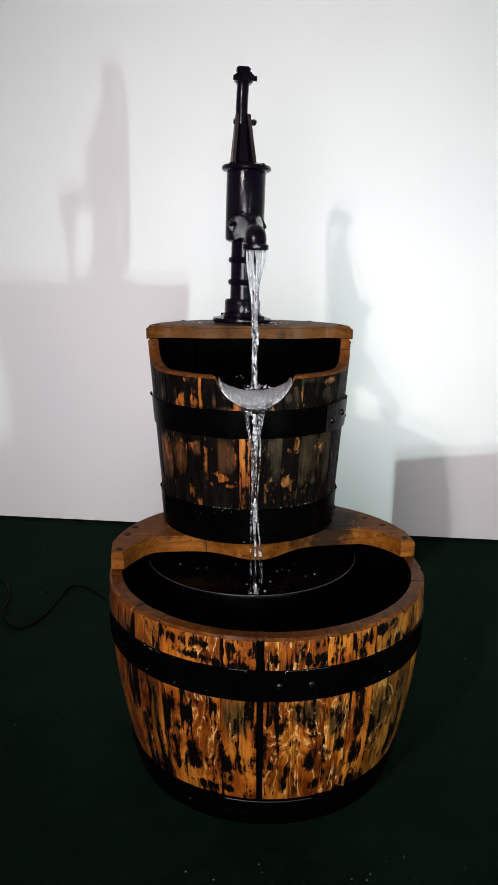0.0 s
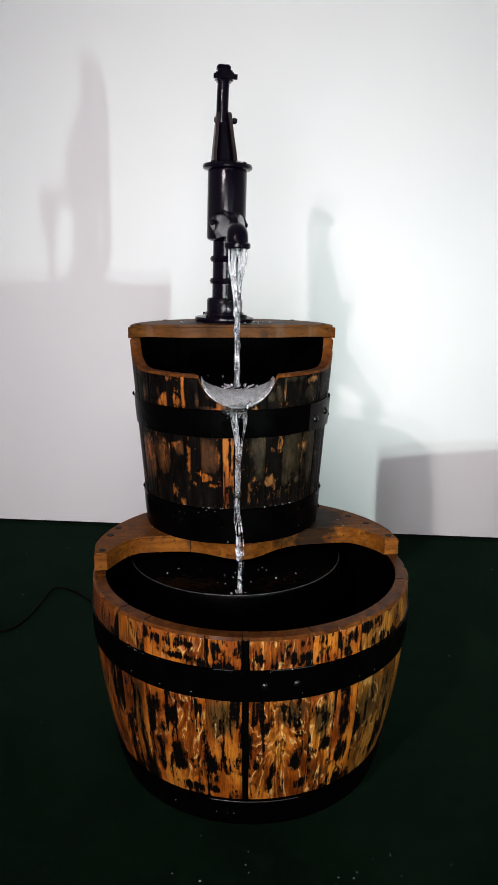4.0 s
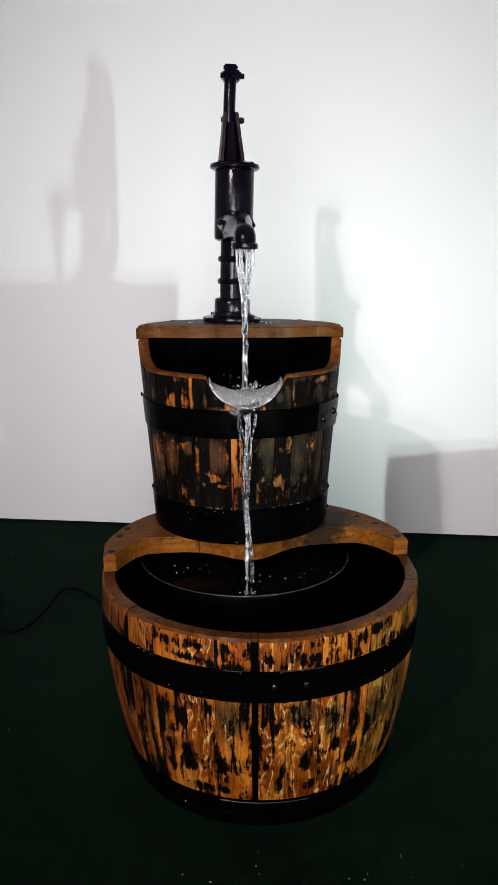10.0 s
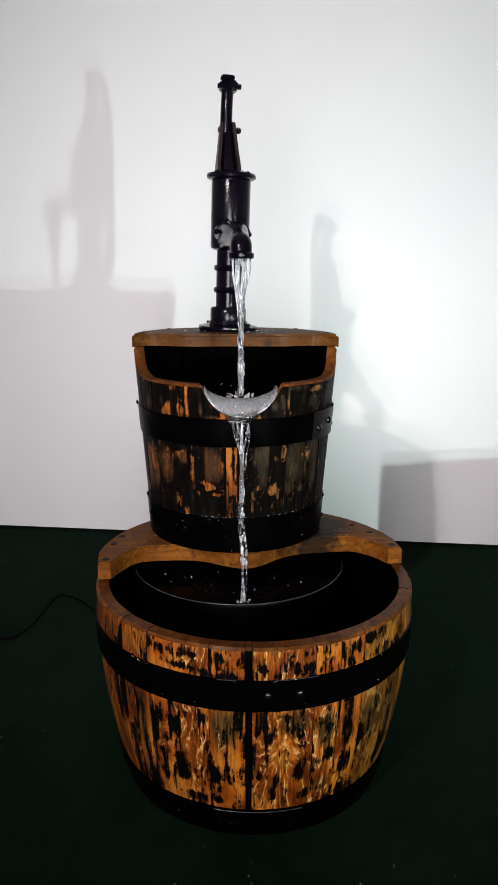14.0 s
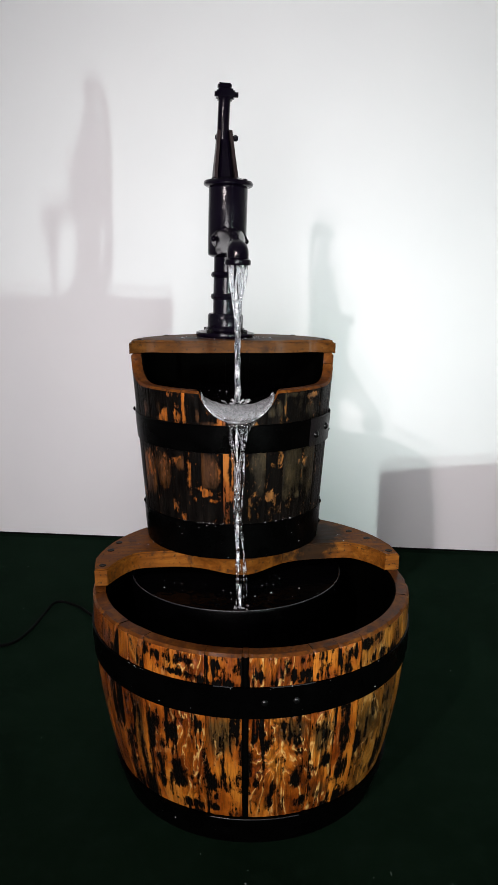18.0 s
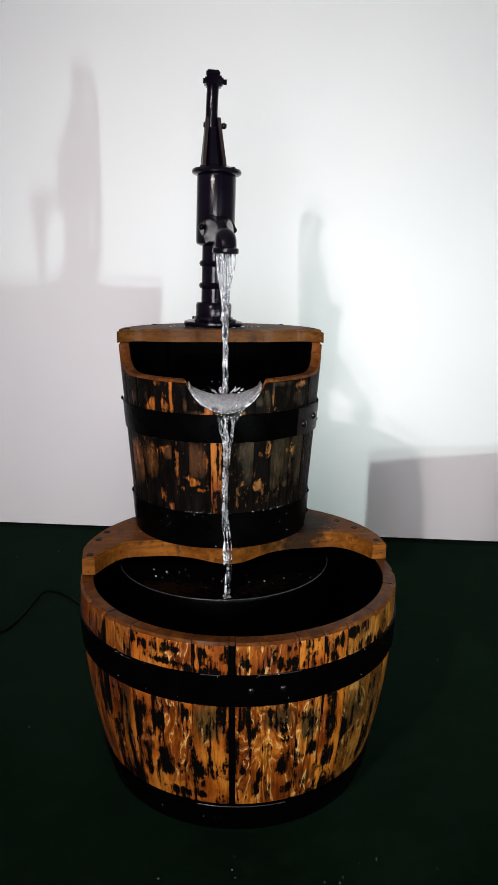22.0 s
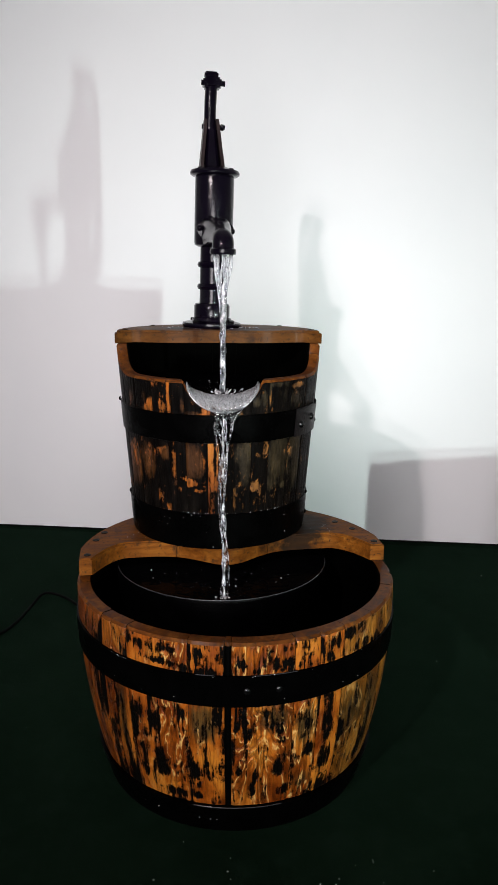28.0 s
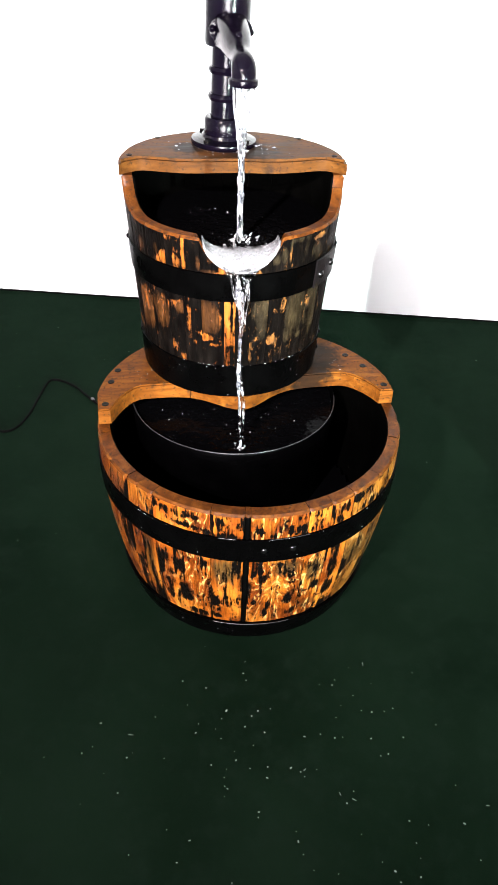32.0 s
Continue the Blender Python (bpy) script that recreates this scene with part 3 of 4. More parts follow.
LOW_MARKS[10] = [("r", -49.0, 0.181, 13.1, 0.135, 0.5), ("c", -50.5, 0.364, 4.3, 0.011, 1.0), ("c", -47.5, 0.331, 1.8, 0.010, 0.5), ("c", -41.9, 0.330, 2.2, 0.010, 0.7), ("c", -51.4, 0.167, 2.1, 0.022, 1.0), ("c", -48.5, 0.126, 2.2, 0.012, 0.6), ("c", -47.6, 0.183, 1.6, 0.020, 0.6), ("c", -38.7, 0.075, 5.3, 0.016, 0.8), ("d", -46.6, 0.200, 10.7, 0.054, 0.8)]
LOW_MARKS[11] = [("c", -35.0, 0.325, 2.9, 0.015, 1.0), ("c", -32.0, 0.341, 2.2, 0.012, 0.7), ("c", -34.9, 0.152, 3.4, 0.045, 0.7), ("c", -35.2, 0.098, 7.3, 0.030, 0.9), ("c", -34.4, 0.203, 1.7, 0.046, 0.5), ("d", -37.0, 0.185, 10.7, 0.091, 0.8)]
HIGH_MARKS[0] = [("b", -164.7, 0.113, 6.8, 0.012, 0.5)]
HIGH_MARKS[1] = [("d", -149.8, 0.307, 2.7, 0.012, 0.7), ("b", -150.2, 0.184, 7.5, 0.032, 0.6), ("d", -153.1, 0.163, 11.5, 0.046, 1.0)]
HIGH_MARKS[2] = [("b", -131.3, 0.298, 3.6, 0.016, 1.0), ("b", -137.3, 0.287, 2.3, 0.012, 0.8), ("d", -137.8, 0.313, 1.8, 0.012, 0.7), ("b", -136.9, 0.194, 4.7, 0.028, 0.5), ("d", -137.3, 0.181, 5.6, 0.038, 0.9)]
HIGH_MARKS[3] = [("b", -124.7, 0.295, 2.2, 0.017, 0.8), ("b", -128.0, 0.343, 9.8, 0.006, 0.6), ("b", -126.8, 0.205, 4.2, 0.012, 0.6), ("d", -123.8, 0.201, 4.5, 0.015, 0.8), ("b", -130.3, 0.109, 3.8, 0.014, 1.1), ("b", -128.3, 0.099, 2.6, 0.008, 0.9), ("b", -122.3, 0.087, 3.2, 0.011, 0.8)]
HIGH_MARKS[4] = [("b", -120.2, 0.325, 1.4, 0.043, 1.0), ("d", -111.6, 0.304, 3.2, 0.016, 0.5), ("b", -117.8, 0.185, 1.4, 0.047, 0.8), ("b", -111.7, 0.150, 2.5, 0.006, 1.0), ("b", -115.2, 0.129, 1.4, 0.007, 0.7)]
HIGH_MARKS[5] = [("b", -98.8, 0.298, 2.9, 0.009, 1.0), ("b", -101.0, 0.286, 3.0, 0.005, 0.9), ("d", -105.2, 0.322, 4.4, 0.014, 0.5), ("d", -107.1, 0.288, 6.1, 0.006, 0.7), ("d", -109.2, 0.188, 8.9, 0.035, 1.0), ("b", -100.6, 0.207, 1.2, 0.029, 0.7), ("b", -108.7, 0.143, 5.6, 0.009, 1.1), ("b", -103.8, 0.127, 3.0, 0.005, 0.9)]
HIGH_MARKS[6] = [("c", -95.8, 0.20, 0.5, 0.09, 0.8), ("c", -97.2, 0.12, 0.5, 0.05, 0.7), ("c", -93.4, 0.10, 1.0, 0.05, 0.9), ("c", -95.0, 0.31, 3.0, 0.03, 1.1), ("c", -94.2, 0.19, 0.6, 0.05, 0.7)]
HIGH_MARKS[8] = [("d", -74.5, 0.204, 8.2, 0.032, 1.0), ("d", -77.0, 0.175, 3.2, 0.035, 0.7), ("b", -83.4, 0.109, 1.7, 0.025, 0.7), ("b", -78.0, 0.217, 1.3, 0.012, 0.6)]
HIGH_MARKS[9] = [("d", -63.3, 0.328, 1.4, 0.029, 1.0), ("d", -67.4, 0.318, 1.9, 0.016, 0.7), ("d", -72.3, 0.310, 3.2, 0.011, 0.8), ("b", -63.2, 0.317, 1.1, 0.018, 0.6), ("b", -72.9, 0.313, 1.0, 0.007, 0.5), ("b", -65.9, 0.212, 3.0, 0.019, 0.6), ("b", -71.1, 0.134, 3.2, 0.012, 0.9), ("b", -66.6, 0.128, 1.8, 0.017, 0.7), ("b", -65.5, 0.106, 1.6, 0.010, 0.6)]
HIGH_MARKS[10] = [("d", -60.8, 0.343, 11.8, 0.005, 0.7), ("d", -54.6, 0.325, 17.7, 0.029, 0.3), ("d", -55.6, 0.189, 8.4, 0.053, 0.9), ("d", -49.3, 0.129, 5.3, 0.009, 0.8), ("d", -60.9, 0.137, 2.6, 0.018, 0.6)]
# the tall dull mark here paints the lamp's grey sheen on wet wood
HIGH_MARKS[11] = [("b", -44.3, 0.337, 6.6, 0.006, 0.8), ("d", -44.9, 0.309, 5.5, 0.017, 0.6), ("b", -45.3, 0.321, 2.2, 0.012, 0.5), ("d", -41.4, 0.186, 7.6, 0.070, 0.7), ("b", -47.5, 0.202, 2.6, 0.018, 0.5)]

def bearings(front, rng, lo, hi):
    """Stave edges all round, from the given ones at the front (degrees) on."""
    out = list(front)
    while out[-1] < front[0] + 360 - hi * 1.4:
        out.append(out[-1] + rng.uniform(lo, hi))
    return [radians(a) for a in out] + [radians(front[0] + 360)]


def hoop(radius, z0, z1, thick, seg=96, lean=0.0):
    bm = bmesh.new()
    rows = []
    for r, z in ((0.0005, z0), (thick, z0 + 0.001), (thick + 0.0004, (z0 + z1) / 2), (thick, z1 - 0.001), (0.0005, z1), (-0.001, z1), (-0.001, z0)):
        rows.append([bm.verts.new(((radius(z) + r) * math.cos(2 * math.pi * i / seg), (radius(z) + r) * math.sin(2 * math.pi * i / seg), z + lean * math.cos(2 * math.pi * i / seg))) for i in range(seg)])
    grid_faces(bm, rows, True, True)
    return bm


def rivet(parent, bearing, radius, z, size, material=None, label="", high=0.5):
    ob = part("rivet", dome(size, size * high), material or bolt_iron, parent, label)
    a = radians(bearing)
    ob.matrix_local = Matrix.Translation((radius * math.cos(a), radius * math.sin(a), z)) @ Matrix.Rotation(a, 4, "Z") @ Matrix.Rotation(radians(90), 4, "Y")
    return ob


def low_radius(z):
    u = z / 0.38
    return 0.2698 + 0.112 * u - 0.062 * u * u


def lower_tub():
    tub = thing("barrel_tub", pose(0, 0, 0), "large half whisky barrel tub of scorched varnished oak on green carpet", "barrel")
    edges = bearings([-166, -150, -138.5, -133, -126, -104, -92.4, -90.4, -70.5, -61.6, -52, -38, -27, -14], random.Random(3), 11, 19)
    rng = random.Random(8)
    for a0, a1 in zip(edges, edges[1:]):
        lift = rng.uniform(-0.0005, 0.0005)
        k = edges.index(a0)
        front = k < 13
        marks = LOW_MARKS.get(k, []) if front else chance_marks(rng, a0, a1, "cccd", 7)
        na = max(3, round((a1 - a0) / (0.014 if front else 0.05)))
        # left staves redder and darker, right ones with the painted olive lamp tint
        wood = soot if a1 - a0 < 0.06 else red_oak if k < 2 else brown_oak if k < 4 else green_lit_side_oak if k > 9 else oak
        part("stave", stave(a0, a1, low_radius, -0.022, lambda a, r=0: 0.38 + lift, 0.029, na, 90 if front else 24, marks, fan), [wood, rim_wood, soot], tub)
    part("bottom", lathe([(0.0, 0.03), (0.238, 0.03), (0.238, 0.05), (0.0, 0.05)], 48), soot, tub, "charred barrel bottom")
    h = part("upper_hoop", hoop(low_radius, 0.262, 0.322, 0.0035), hoop_iron, tub, "black iron hoop")
    d = low_radius(0.322) + 0.0028
    # highlights on the hoop's top edge, drawn as thin pale tubes
    for lo, hi in ((-84, -69), (-101, -94)):
        part("edge_glint", tube([(d * math.cos(radians(a)), d * math.sin(radians(a)), 0.3222) for a in range(lo, hi, 2)], 0.0007, 6), edge_glint, h, "thin paler line on the wet edge, drawn as its highlight")
    for b in (-85.6, -75.8):
        rivet(h, b, low_radius(0.29) + 0.0035, 0.294, 0.0065)
    low = part("lower_hoop", hoop(low_radius, -0.0235, 0.040, 0.0075), hoop_iron, tub, "black iron bottom hoop")
    d = low_radius(0.04) + 0.0068
    # highlight along the bottom hoop's top edge, drawn as a pale tube
    part("edge_glint", tube([(d * math.cos(radians(a)), d * math.sin(radians(a)), 0.0395) for a in range(-104, -70, 2)], 0.0008, 6), edge_glint, low, "thin paler line on the wet edge, drawn as its highlight")
    return tub


lower_tub()


def inner_basin():
    """The curved black wall that holds the pool back under the shelf."""
    ob = thing("inner_basin", pose(-0.033, 0.112, 0.014), "black curved inner basin wall holding water inside the tub", "basin")
    bm = bmesh.new()
    rows = []
    for i in range(61):
        a = radians(-200 + 220 * i / 60)
        rows.append([bm.verts.new((r * math.cos(a), r * math.sin(a), z)) for r, z in ((0.205, 0.036), (0.230, 0.343), (0.2285, 0.3465), (0.226, 0.3465), (0.2245, 0.343), (0.200, 0.036))])
    keep = [r for r in rows if math.hypot(r[1].co.x - 0.033, r[1].co.y + 0.112) < 0.287]
    for r in rows:
        if r not in keep:
            for v in r:
                bm.verts.remove(v)
    grid_faces(bm, keep, False, True)
    part("wall", bm, basin_plastic, ob)
    # the rim's shine is drawn as a thin pale line
    part("rim", tube([(0.2275 * math.cos(radians(a)), 0.2275 * math.sin(radians(a)), 0.347) for a in range(-166, 1, 4)], 0.0012, 8), edge_glint, ob, "thin paler line on the wet edge, drawn as its highlight")
    return ob


basin_plastic = painted_iron("wet_black_liner", (0.0005, 0.0005, 0.0006), 0.25, 0.5, 0.0, 0.0, 0.04)
inner_basin()


def pool_sheet(name, m, inside, half, z, n, amp, label, stir=(0, 0)):
    """A still pool: a rippled sheet over the cells that lie inside the vessel."""
    bm = bmesh.new()
    v = {}
    for i in range(-n, n + 1):
        for j in range(-n, n + 1):
            x, y = half * i / n, half * j / n
            if inside(x, y):
                w = amp * (0.15 + math.exp(-((x - stir[0]) ** 2 + (y - stir[1]) ** 2) / 0.0045))
                d = w * noise.noise((x * 75, y * 75, 3.0)) + 0.6 * w * noise.noise((x * 150, y * 150, 9.0))
                v[i, j] = bm.verts.new((x, y, z + d))
    for i, j in list(v):
        q = [v.get(k) for k in ((i, j), (i + 1, j), (i + 1, j + 1), (i, j + 1))]
        if all(q):
            bm.faces.new(q)
    ob = part(name, bm, pool, None, label, 180)
    ob.matrix_world = m
    return tagged(ob, category="water", kind="structure")


pool_sheet("water", pose(-0.033, 0.112, 0.014), lambda x, y: math.hypot(x, y) < 0.224 and math.hypot(x - 0.033, y + 0.112) < 0.285, 0.23, 0.338, 80, 0.003, "dark rippled water in the inner basin of the tub", (0.011, -0.185))
pool_sheet("water", pose(0, 0, 0), lambda x, y: math.hypot(x, y) < 0.262, 0.27, 0.14, 30, 0.0006, "still dark water low in the barrel tub")

SHELF = pose(0, 0, 0.382, 0, 0, 9)


def shelf_front(u):
    s = min(max((abs(u) - 0.215) / 0.075, 0), 1)
    return 0.082 - 0.067 * math.exp(-((u + 0.012) / 0.075) ** 2) - 0.082 * s * s


def shelf():
    """The half-round shelf on the tub's rim: three boards with a wavy front edge."""
    ob = thing("shelf_board", SHELF, "half-round varnished wooden shelf with a wavy front on the tub rim", "shelf")
    R = 0.323
    cuts = [-0.316, -0.118, 0.079, 0.3185]
    for k in range(3):
        u0, u1 = cuts[k] + (0.0006 if k else 0), cuts[k + 1] - 0.0006
        us = [u0 + (u1 - u0) * i / 24 for i in range(25)]
        front = [(u, shelf_front(u)) if abs(u) < 0.288 else (u, 0.0) for u in us]
        back = [(u, max(math.sqrt(max(R * R - u * u, 0)), 0.02)) for u in reversed(us)]
        part("board", plate(front + back, 0.0, 0.035, 0.003), shelf_wood, ob)
    for x, y in ((-0.29, 0.105), (-0.299, 0.058), (-0.3, -0.027), (0.225, 0.191), (0.259, 0.145), (0.295, 0.068), (-0.235, 0.20), (0.14, 0.27)):
        p = SHELF.inverted() @ Vector((x, y, 0.417))
        s = part("screw", lathe([(0.0075, -0.004), (0.0075, 0.0006), (0.0055, 0.0012), (0.002, 0.0002)], 14), screw_iron, ob, "dark countersunk screw head")
        s.matrix_local = Matrix.Translation((p.x, p.y, 0.0352))
    return ob


shelf()


# ---- the upper tub ----
UPPER = pose(-0.043, 0.203, 0.4175, 0, 0, 4.5)


def up_radius(z):
    return 0.1918 + 0.075 * z


def notch(s):
    return 0.377 - math.sqrt(0.0802 ** 2 - s * s)


def up_top(a, r=0.212):
    """Height of the upper tub's edge by bearing: high behind, low in front, with a round notch."""
    f = abs((math.degrees(a) + 90 + 180) % 360 - 180)
    if f > 84:
        return 0.407
    low = 0.353
    if f > 58:
        t = (f - 58) / 26
        low += 0.054 * (1 - math.sqrt(max(1 - t * t, 0)))
    s = r * math.sin(radians(f))
    if s < 0.0765:
        low = notch(s)
    return low


def upper_tub():
    tub = thing("barrel_tub", UPPER, "smaller blackened oak barrel tub with a notched front on the shelf", "barrel")
    edges = bearings([-178, -160, -145, -131, -121.5, -111, -98.4, -92.2, -84, -74, -63, -49, -36, -22, -8], random.Random(5), 12, 18)
    rng = random.Random(9)
    for a0, a1 in zip(edges, edges[1:]):
        k = edges.index(a0)
        front = k < 14
        marks = HIGH_MARKS.get(k, []) if front else chance_marks(rng, a0, a1, "bddd", 6)
        na = max(4, round((a1 - a0) / 0.018)) if front else 5
        part("stave", stave(a0, a1, up_radius, 0.001, up_top, 0.026, na, 84 if front else 16, marks, straight, 0.0010), [wet_oak if abs(a0 - radians(-98.4)) < 0.01 else dark_oak if a0 < radians(-99) or a0 > 0.2 else grey_oak, rim_wood, soot], tub)
    part("bottom", lathe([(0.0, 0.02), (0.166, 0.02), (0.166, 0.04), (0.0, 0.04)], 40), soot, tub, "charred barrel bottom")
    h = part("upper_hoop", hoop(up_radius, 0.228, 0.286, 0.003, lean=0.0), hoop_iron, tub, "black iron hoop")
    bm = bmesh.new()
    rows = []
    for i in range(9):
        a = radians(-45 + 27 * i / 8)
        rows.append([bm.verts.new(((up_radius(z) + r) * math.cos(a), (up_radius(z) + r) * math.sin(a), z)) for r, z in ((0.003, 0.227), (0.0062, 0.228), (0.0062, 0.286), (0.003, 0.287))])
    grid_faces(bm, rows, False, True)
    bm.faces.new(rows[0]), bm.faces.new(rows[-1])
    part("overlap", bm, hoop_end, h, "overlapping riveted hoop end")
    for b, z in ((-40, 0.252), (-28, 0.262)):
        rivet(h, b, up_radius(z) + 0.006, z, 0.008, bolt_iron, "", 0.75)
    for b, z in ((-20, 0.29), (-8, 0.24), (-172, 0.29)):
        rivet(h, b, up_radius(z) + 0.003, z, 0.005, hoop_iron, "", 0.8)
    low = part("lower_hoop", hoop(up_radius, 0.0, 0.078, 0.003), hoop_iron, tub, "black iron bottom hoop")
    for b, z in ((-20, 0.085), (-12, 0.03), (-166, 0.088)):
        rivet(low, b, up_radius(z) + 0.003, z, 0.005, hoop_iron, "", 0.8)
    return tub


upper_tub()


def lid():
    """The half-round lid behind the opening, which carries the pump."""
    ob = thing("lid_board", UPPER @ pose(0, 0, 0.4075), "half-round varnished wooden lid with eased edges on the small tub", "lid")
    R = 0.2255
    pts = [(R * math.cos(radians(a)), 0.90 * R * math.sin(radians(a))) for a in range(-6, 187, 4)]
    n = 40
    x0, x1 = pts[-1][0], pts[0][0]
    front = []
    for i in range(1, n):
        u = x0 + (x1 - x0) * i / n
        edge = min(max((abs(u) - 0.185) / 0.04, 0), 1)
        front.append((u, 0.004 - 0.016 * math.exp(-(u / 0.09) ** 2) + 0.007 * math.cos(u / 0.224 * 7) * (1 - edge) - 0.02 * edge))
    part("board", plate(pts + front, 0, 0.0265, 0.005), lid_wood, ob)
    for x, y in ((-0.205, 0.02), (0.205, 0.02), (-0.15, 0.14), (0.15, 0.14)):
        s = part("screw", lathe([(0.006, -0.004), (0.006, 0.0006), (0.0042, 0.0012), (0.002, 0.0002)], 14), screw_iron, ob, "dark countersunk screw head")
        s.matrix_local = Matrix.Translation((x, y, 0.0267))
    return ob


lid()
pool_sheet("water", UPPER, lambda x, y: math.hypot(x, y) < 0.19, 0.19, 0.316, 80, 0.006, "dark churning water in the small tub", (0.02, -0.13))

# ---- the pump ----
PUMP = pose(-0.064, 0.306, 0.8548, 0, 1.4, 8)


def pump():
    ob = thing("hand_pump", PUMP, "glossy black cast-iron hand pump with a curved handle on the lid", "pump")
    P = pump_iron
    foot = part("foot_flange", lathe([(0.0, -0.0034), (0.066, -0.0034), (0.068, 0.001), (0.067, 0.007), (0.046, 0.012), (0.044, 0.018), (0.03, 0.018)], 48), P, ob)
    for k in range(4):
        a = radians(45 + 90 * k)
        b = part("bolt", hexagon(0.0075, 0.008, pose(0, 0, 0)), bolt_iron, foot)
        b.matrix_local = pose(0.056 * math.cos(a), 0.056 * math.sin(a), 0.0075, 0, 0, 20 * k)
    part("collar", lathe([(0.03, 0.012), (0.0395, 0.014), (0.041, 0.02), (0.041, 0.045), (0.038, 0.05), (0.030, 0.051)], 40), P, ob)
    pipe = part("pipe", lathe([(0.029, 0.04), (0.029, 0.19)], 40), P, ob)
    for z in (0.088, 0.137):
        part("ring", lathe([(0.028, z - 0.007), (0.033, z - 0.006), (0.0355, z), (0.033, z + 0.006), (0.028, z + 0.007)], 40, closed=True), P, pipe)
    cyl = part("cylinder", lathe([(0.0, 0.176), (0.034, 0.176), (0.042, 0.180), (0.0435, 0.186), (0.0435, 0.323), (0.0425, 0.327), (0.0425, 0.336), (0.0, 0.336)], 48), P, ob)
    part("top_flange", lathe([(0.0, 0.328), (0.050, 0.328), (0.0545, 0.331), (0.0555, 0.335), (0.053, 0.340), (0.040, 0.343), (0.03, 0.347), (0.0, 0.347)], 48), P, cyl)
    for a in (30, 150, 210, 330):
        b = part("bolt", hexagon(0.006, 0.007, pose(0, 0, 0)), P, cyl)
        b.matrix_local = pose(0.039 * math.cos(radians(a)), 0.039 * math.sin(radians(a)), 0.338)
    # forked bracket that carries the handle's pivot
    for s in (-1, 1):
        bm = bmesh.new()
        rows = []
        for z, x, w, y in ((0.334, 0.0237, 0.036, 0.014), (0.364, 0.0219, 0.029, 0.026), (0.396, 0.0184, 0.025, 0.038), (0.432, 0.0150, 0.020, 0.048), (0.448, 0.0136, 0.017, 0.052), (0.456, 0.0126, 0.012, 0.053)):
            rows.append([bm.verts.new((s * (x + dx) - 0.006, dy + y, z)) for dx, dy in ((0.0035, -w), (0.0035, w), (-0.0035, w), (-0.0035, -w))])
        grid_faces(bm, rows, False, True)
        bm.faces.new(rows[0]), bm.faces.new(rows[-1])
        part("fork", bm, fork_iron, ob, "dull brownish iron bracket arm", smooth=20)
    part("piston_rod", tube([(-0.006, 0.006, 0.335), (-0.006, 0.012, 0.346), (-0.006, 0.030, 0.385), (-0.006, 0.046, 0.430)], [0.021, 0.0205, 0.017, 0.0137]), P, ob)
    part("pivot_bolt", tube([(-0.0275, 0.050, 0.440), (0.0245, 0.050, 0.440)], 0.0051, 10), P, ob)
    for x in (-0.0255, 0.015):
        b = part("nut", hexagon(0.0068, 0.008, Matrix.Rotation(radians(90), 4, "Y")), P, ob)
        b.matrix_local = Matrix.Translation((x, 0.050, 0.440))
    # handle: an upright arm, a jaw at the top and a bar that hangs down behind
    h = part("handle", tube([p + Vector((-0.007, 0, 0)) for p in curve_points([(0, 0.048, 0.411), (-0.002, 0.050, 0.447), (-0.002, 0.048, 0.488), (0, 0.052, 0.533), (0, 0.066, 0.546), (0.001, 0.098, 0.540), (0.003, 0.122, 0.518), (0.008, 0.134, 0.45), (0.012, 0.131, 0.36), (0.014, 0.125, 0.27), (0.014, 0.123, 0.18), (0.013, 0.121, 0.10), (0.012, 0.112, 0.055)], 44)], [0.0135] * 14 + [0.0125 - 0.0040 * min(i / 12, 1) + 0.0055 * max(0, (i - 15) / 14) for i in range(30)], 12), P, ob)
    part("cap", block(0.041, 0.034, 0.022, pose(-0.006, 0.052, 0.520), 0.004), P, h)
    part("crown", block(0.031, 0.024, 0.012, pose(-0.008, 0.052, 0.542), 0.003), P, h)
    part("cap_bolt", tube([(-0.0305, 0.048, 0.531), (0.0225, 0.048, 0.531)], 0.0059, 8), P, h)
    part("knob", lathe([(0.0, -0.011), (0.012, -0.009), (0.0155, 0), (0.012, 0.009), (0.0, 0.011)], 16, at=(0.005, 0.111, 0.052)), P, h)
    # spout
    mid = curve_points([(0, -0.036, 0.212), (0, -0.08, 0.211), (0, -0.13, 0.205), (-0.001, -0.178, 0.197), (-0.002, -0.212, 0.1935), (-0.002, -0.227, 0.185), (-0.002, -0.2305, 0.174), (-0.002, -0.231, 0.163)], 30)
    mid = [p + Vector((0, 0, -0.004)) for p in mid]
    bm, rows = bmesh.new(), []
    for i, p in enumerate(mid):
        d = (mid[min(i + 1, 29)] - mid[max(i - 1, 0)]).normalized()
        up = Vector((1, 0, 0)).cross(d) * -1
        flare = max(0.0, 1 - i / 16)
        waist = 0.0045 * math.exp(-((i - 13) / 4.0) ** 2)
        w, hgt = 0.0216 + 0.010 * flare - waist, 0.0208 + 0.010 * flare - waist
        square = 0.5 + 0.5 * (1 - flare)
        ring = []
        for k in range(28):
            a = 2 * math.pi * k / 28
            c, q = math.cos(a), math.sin(a)
            c, q = math.copysign(abs(c) ** square, c), math.copysign(abs(q) ** square, q)
            ring.append(bm.verts.new(p + Vector((1, 0, 0)) * w * c + up * hgt * q))
        rows.append(ring)
    grid_faces(bm, rows, False, True)
    bm.faces.new(rows[0]), bm.faces.new(rows[-1])
    sp = part("spout", bm, P, ob)
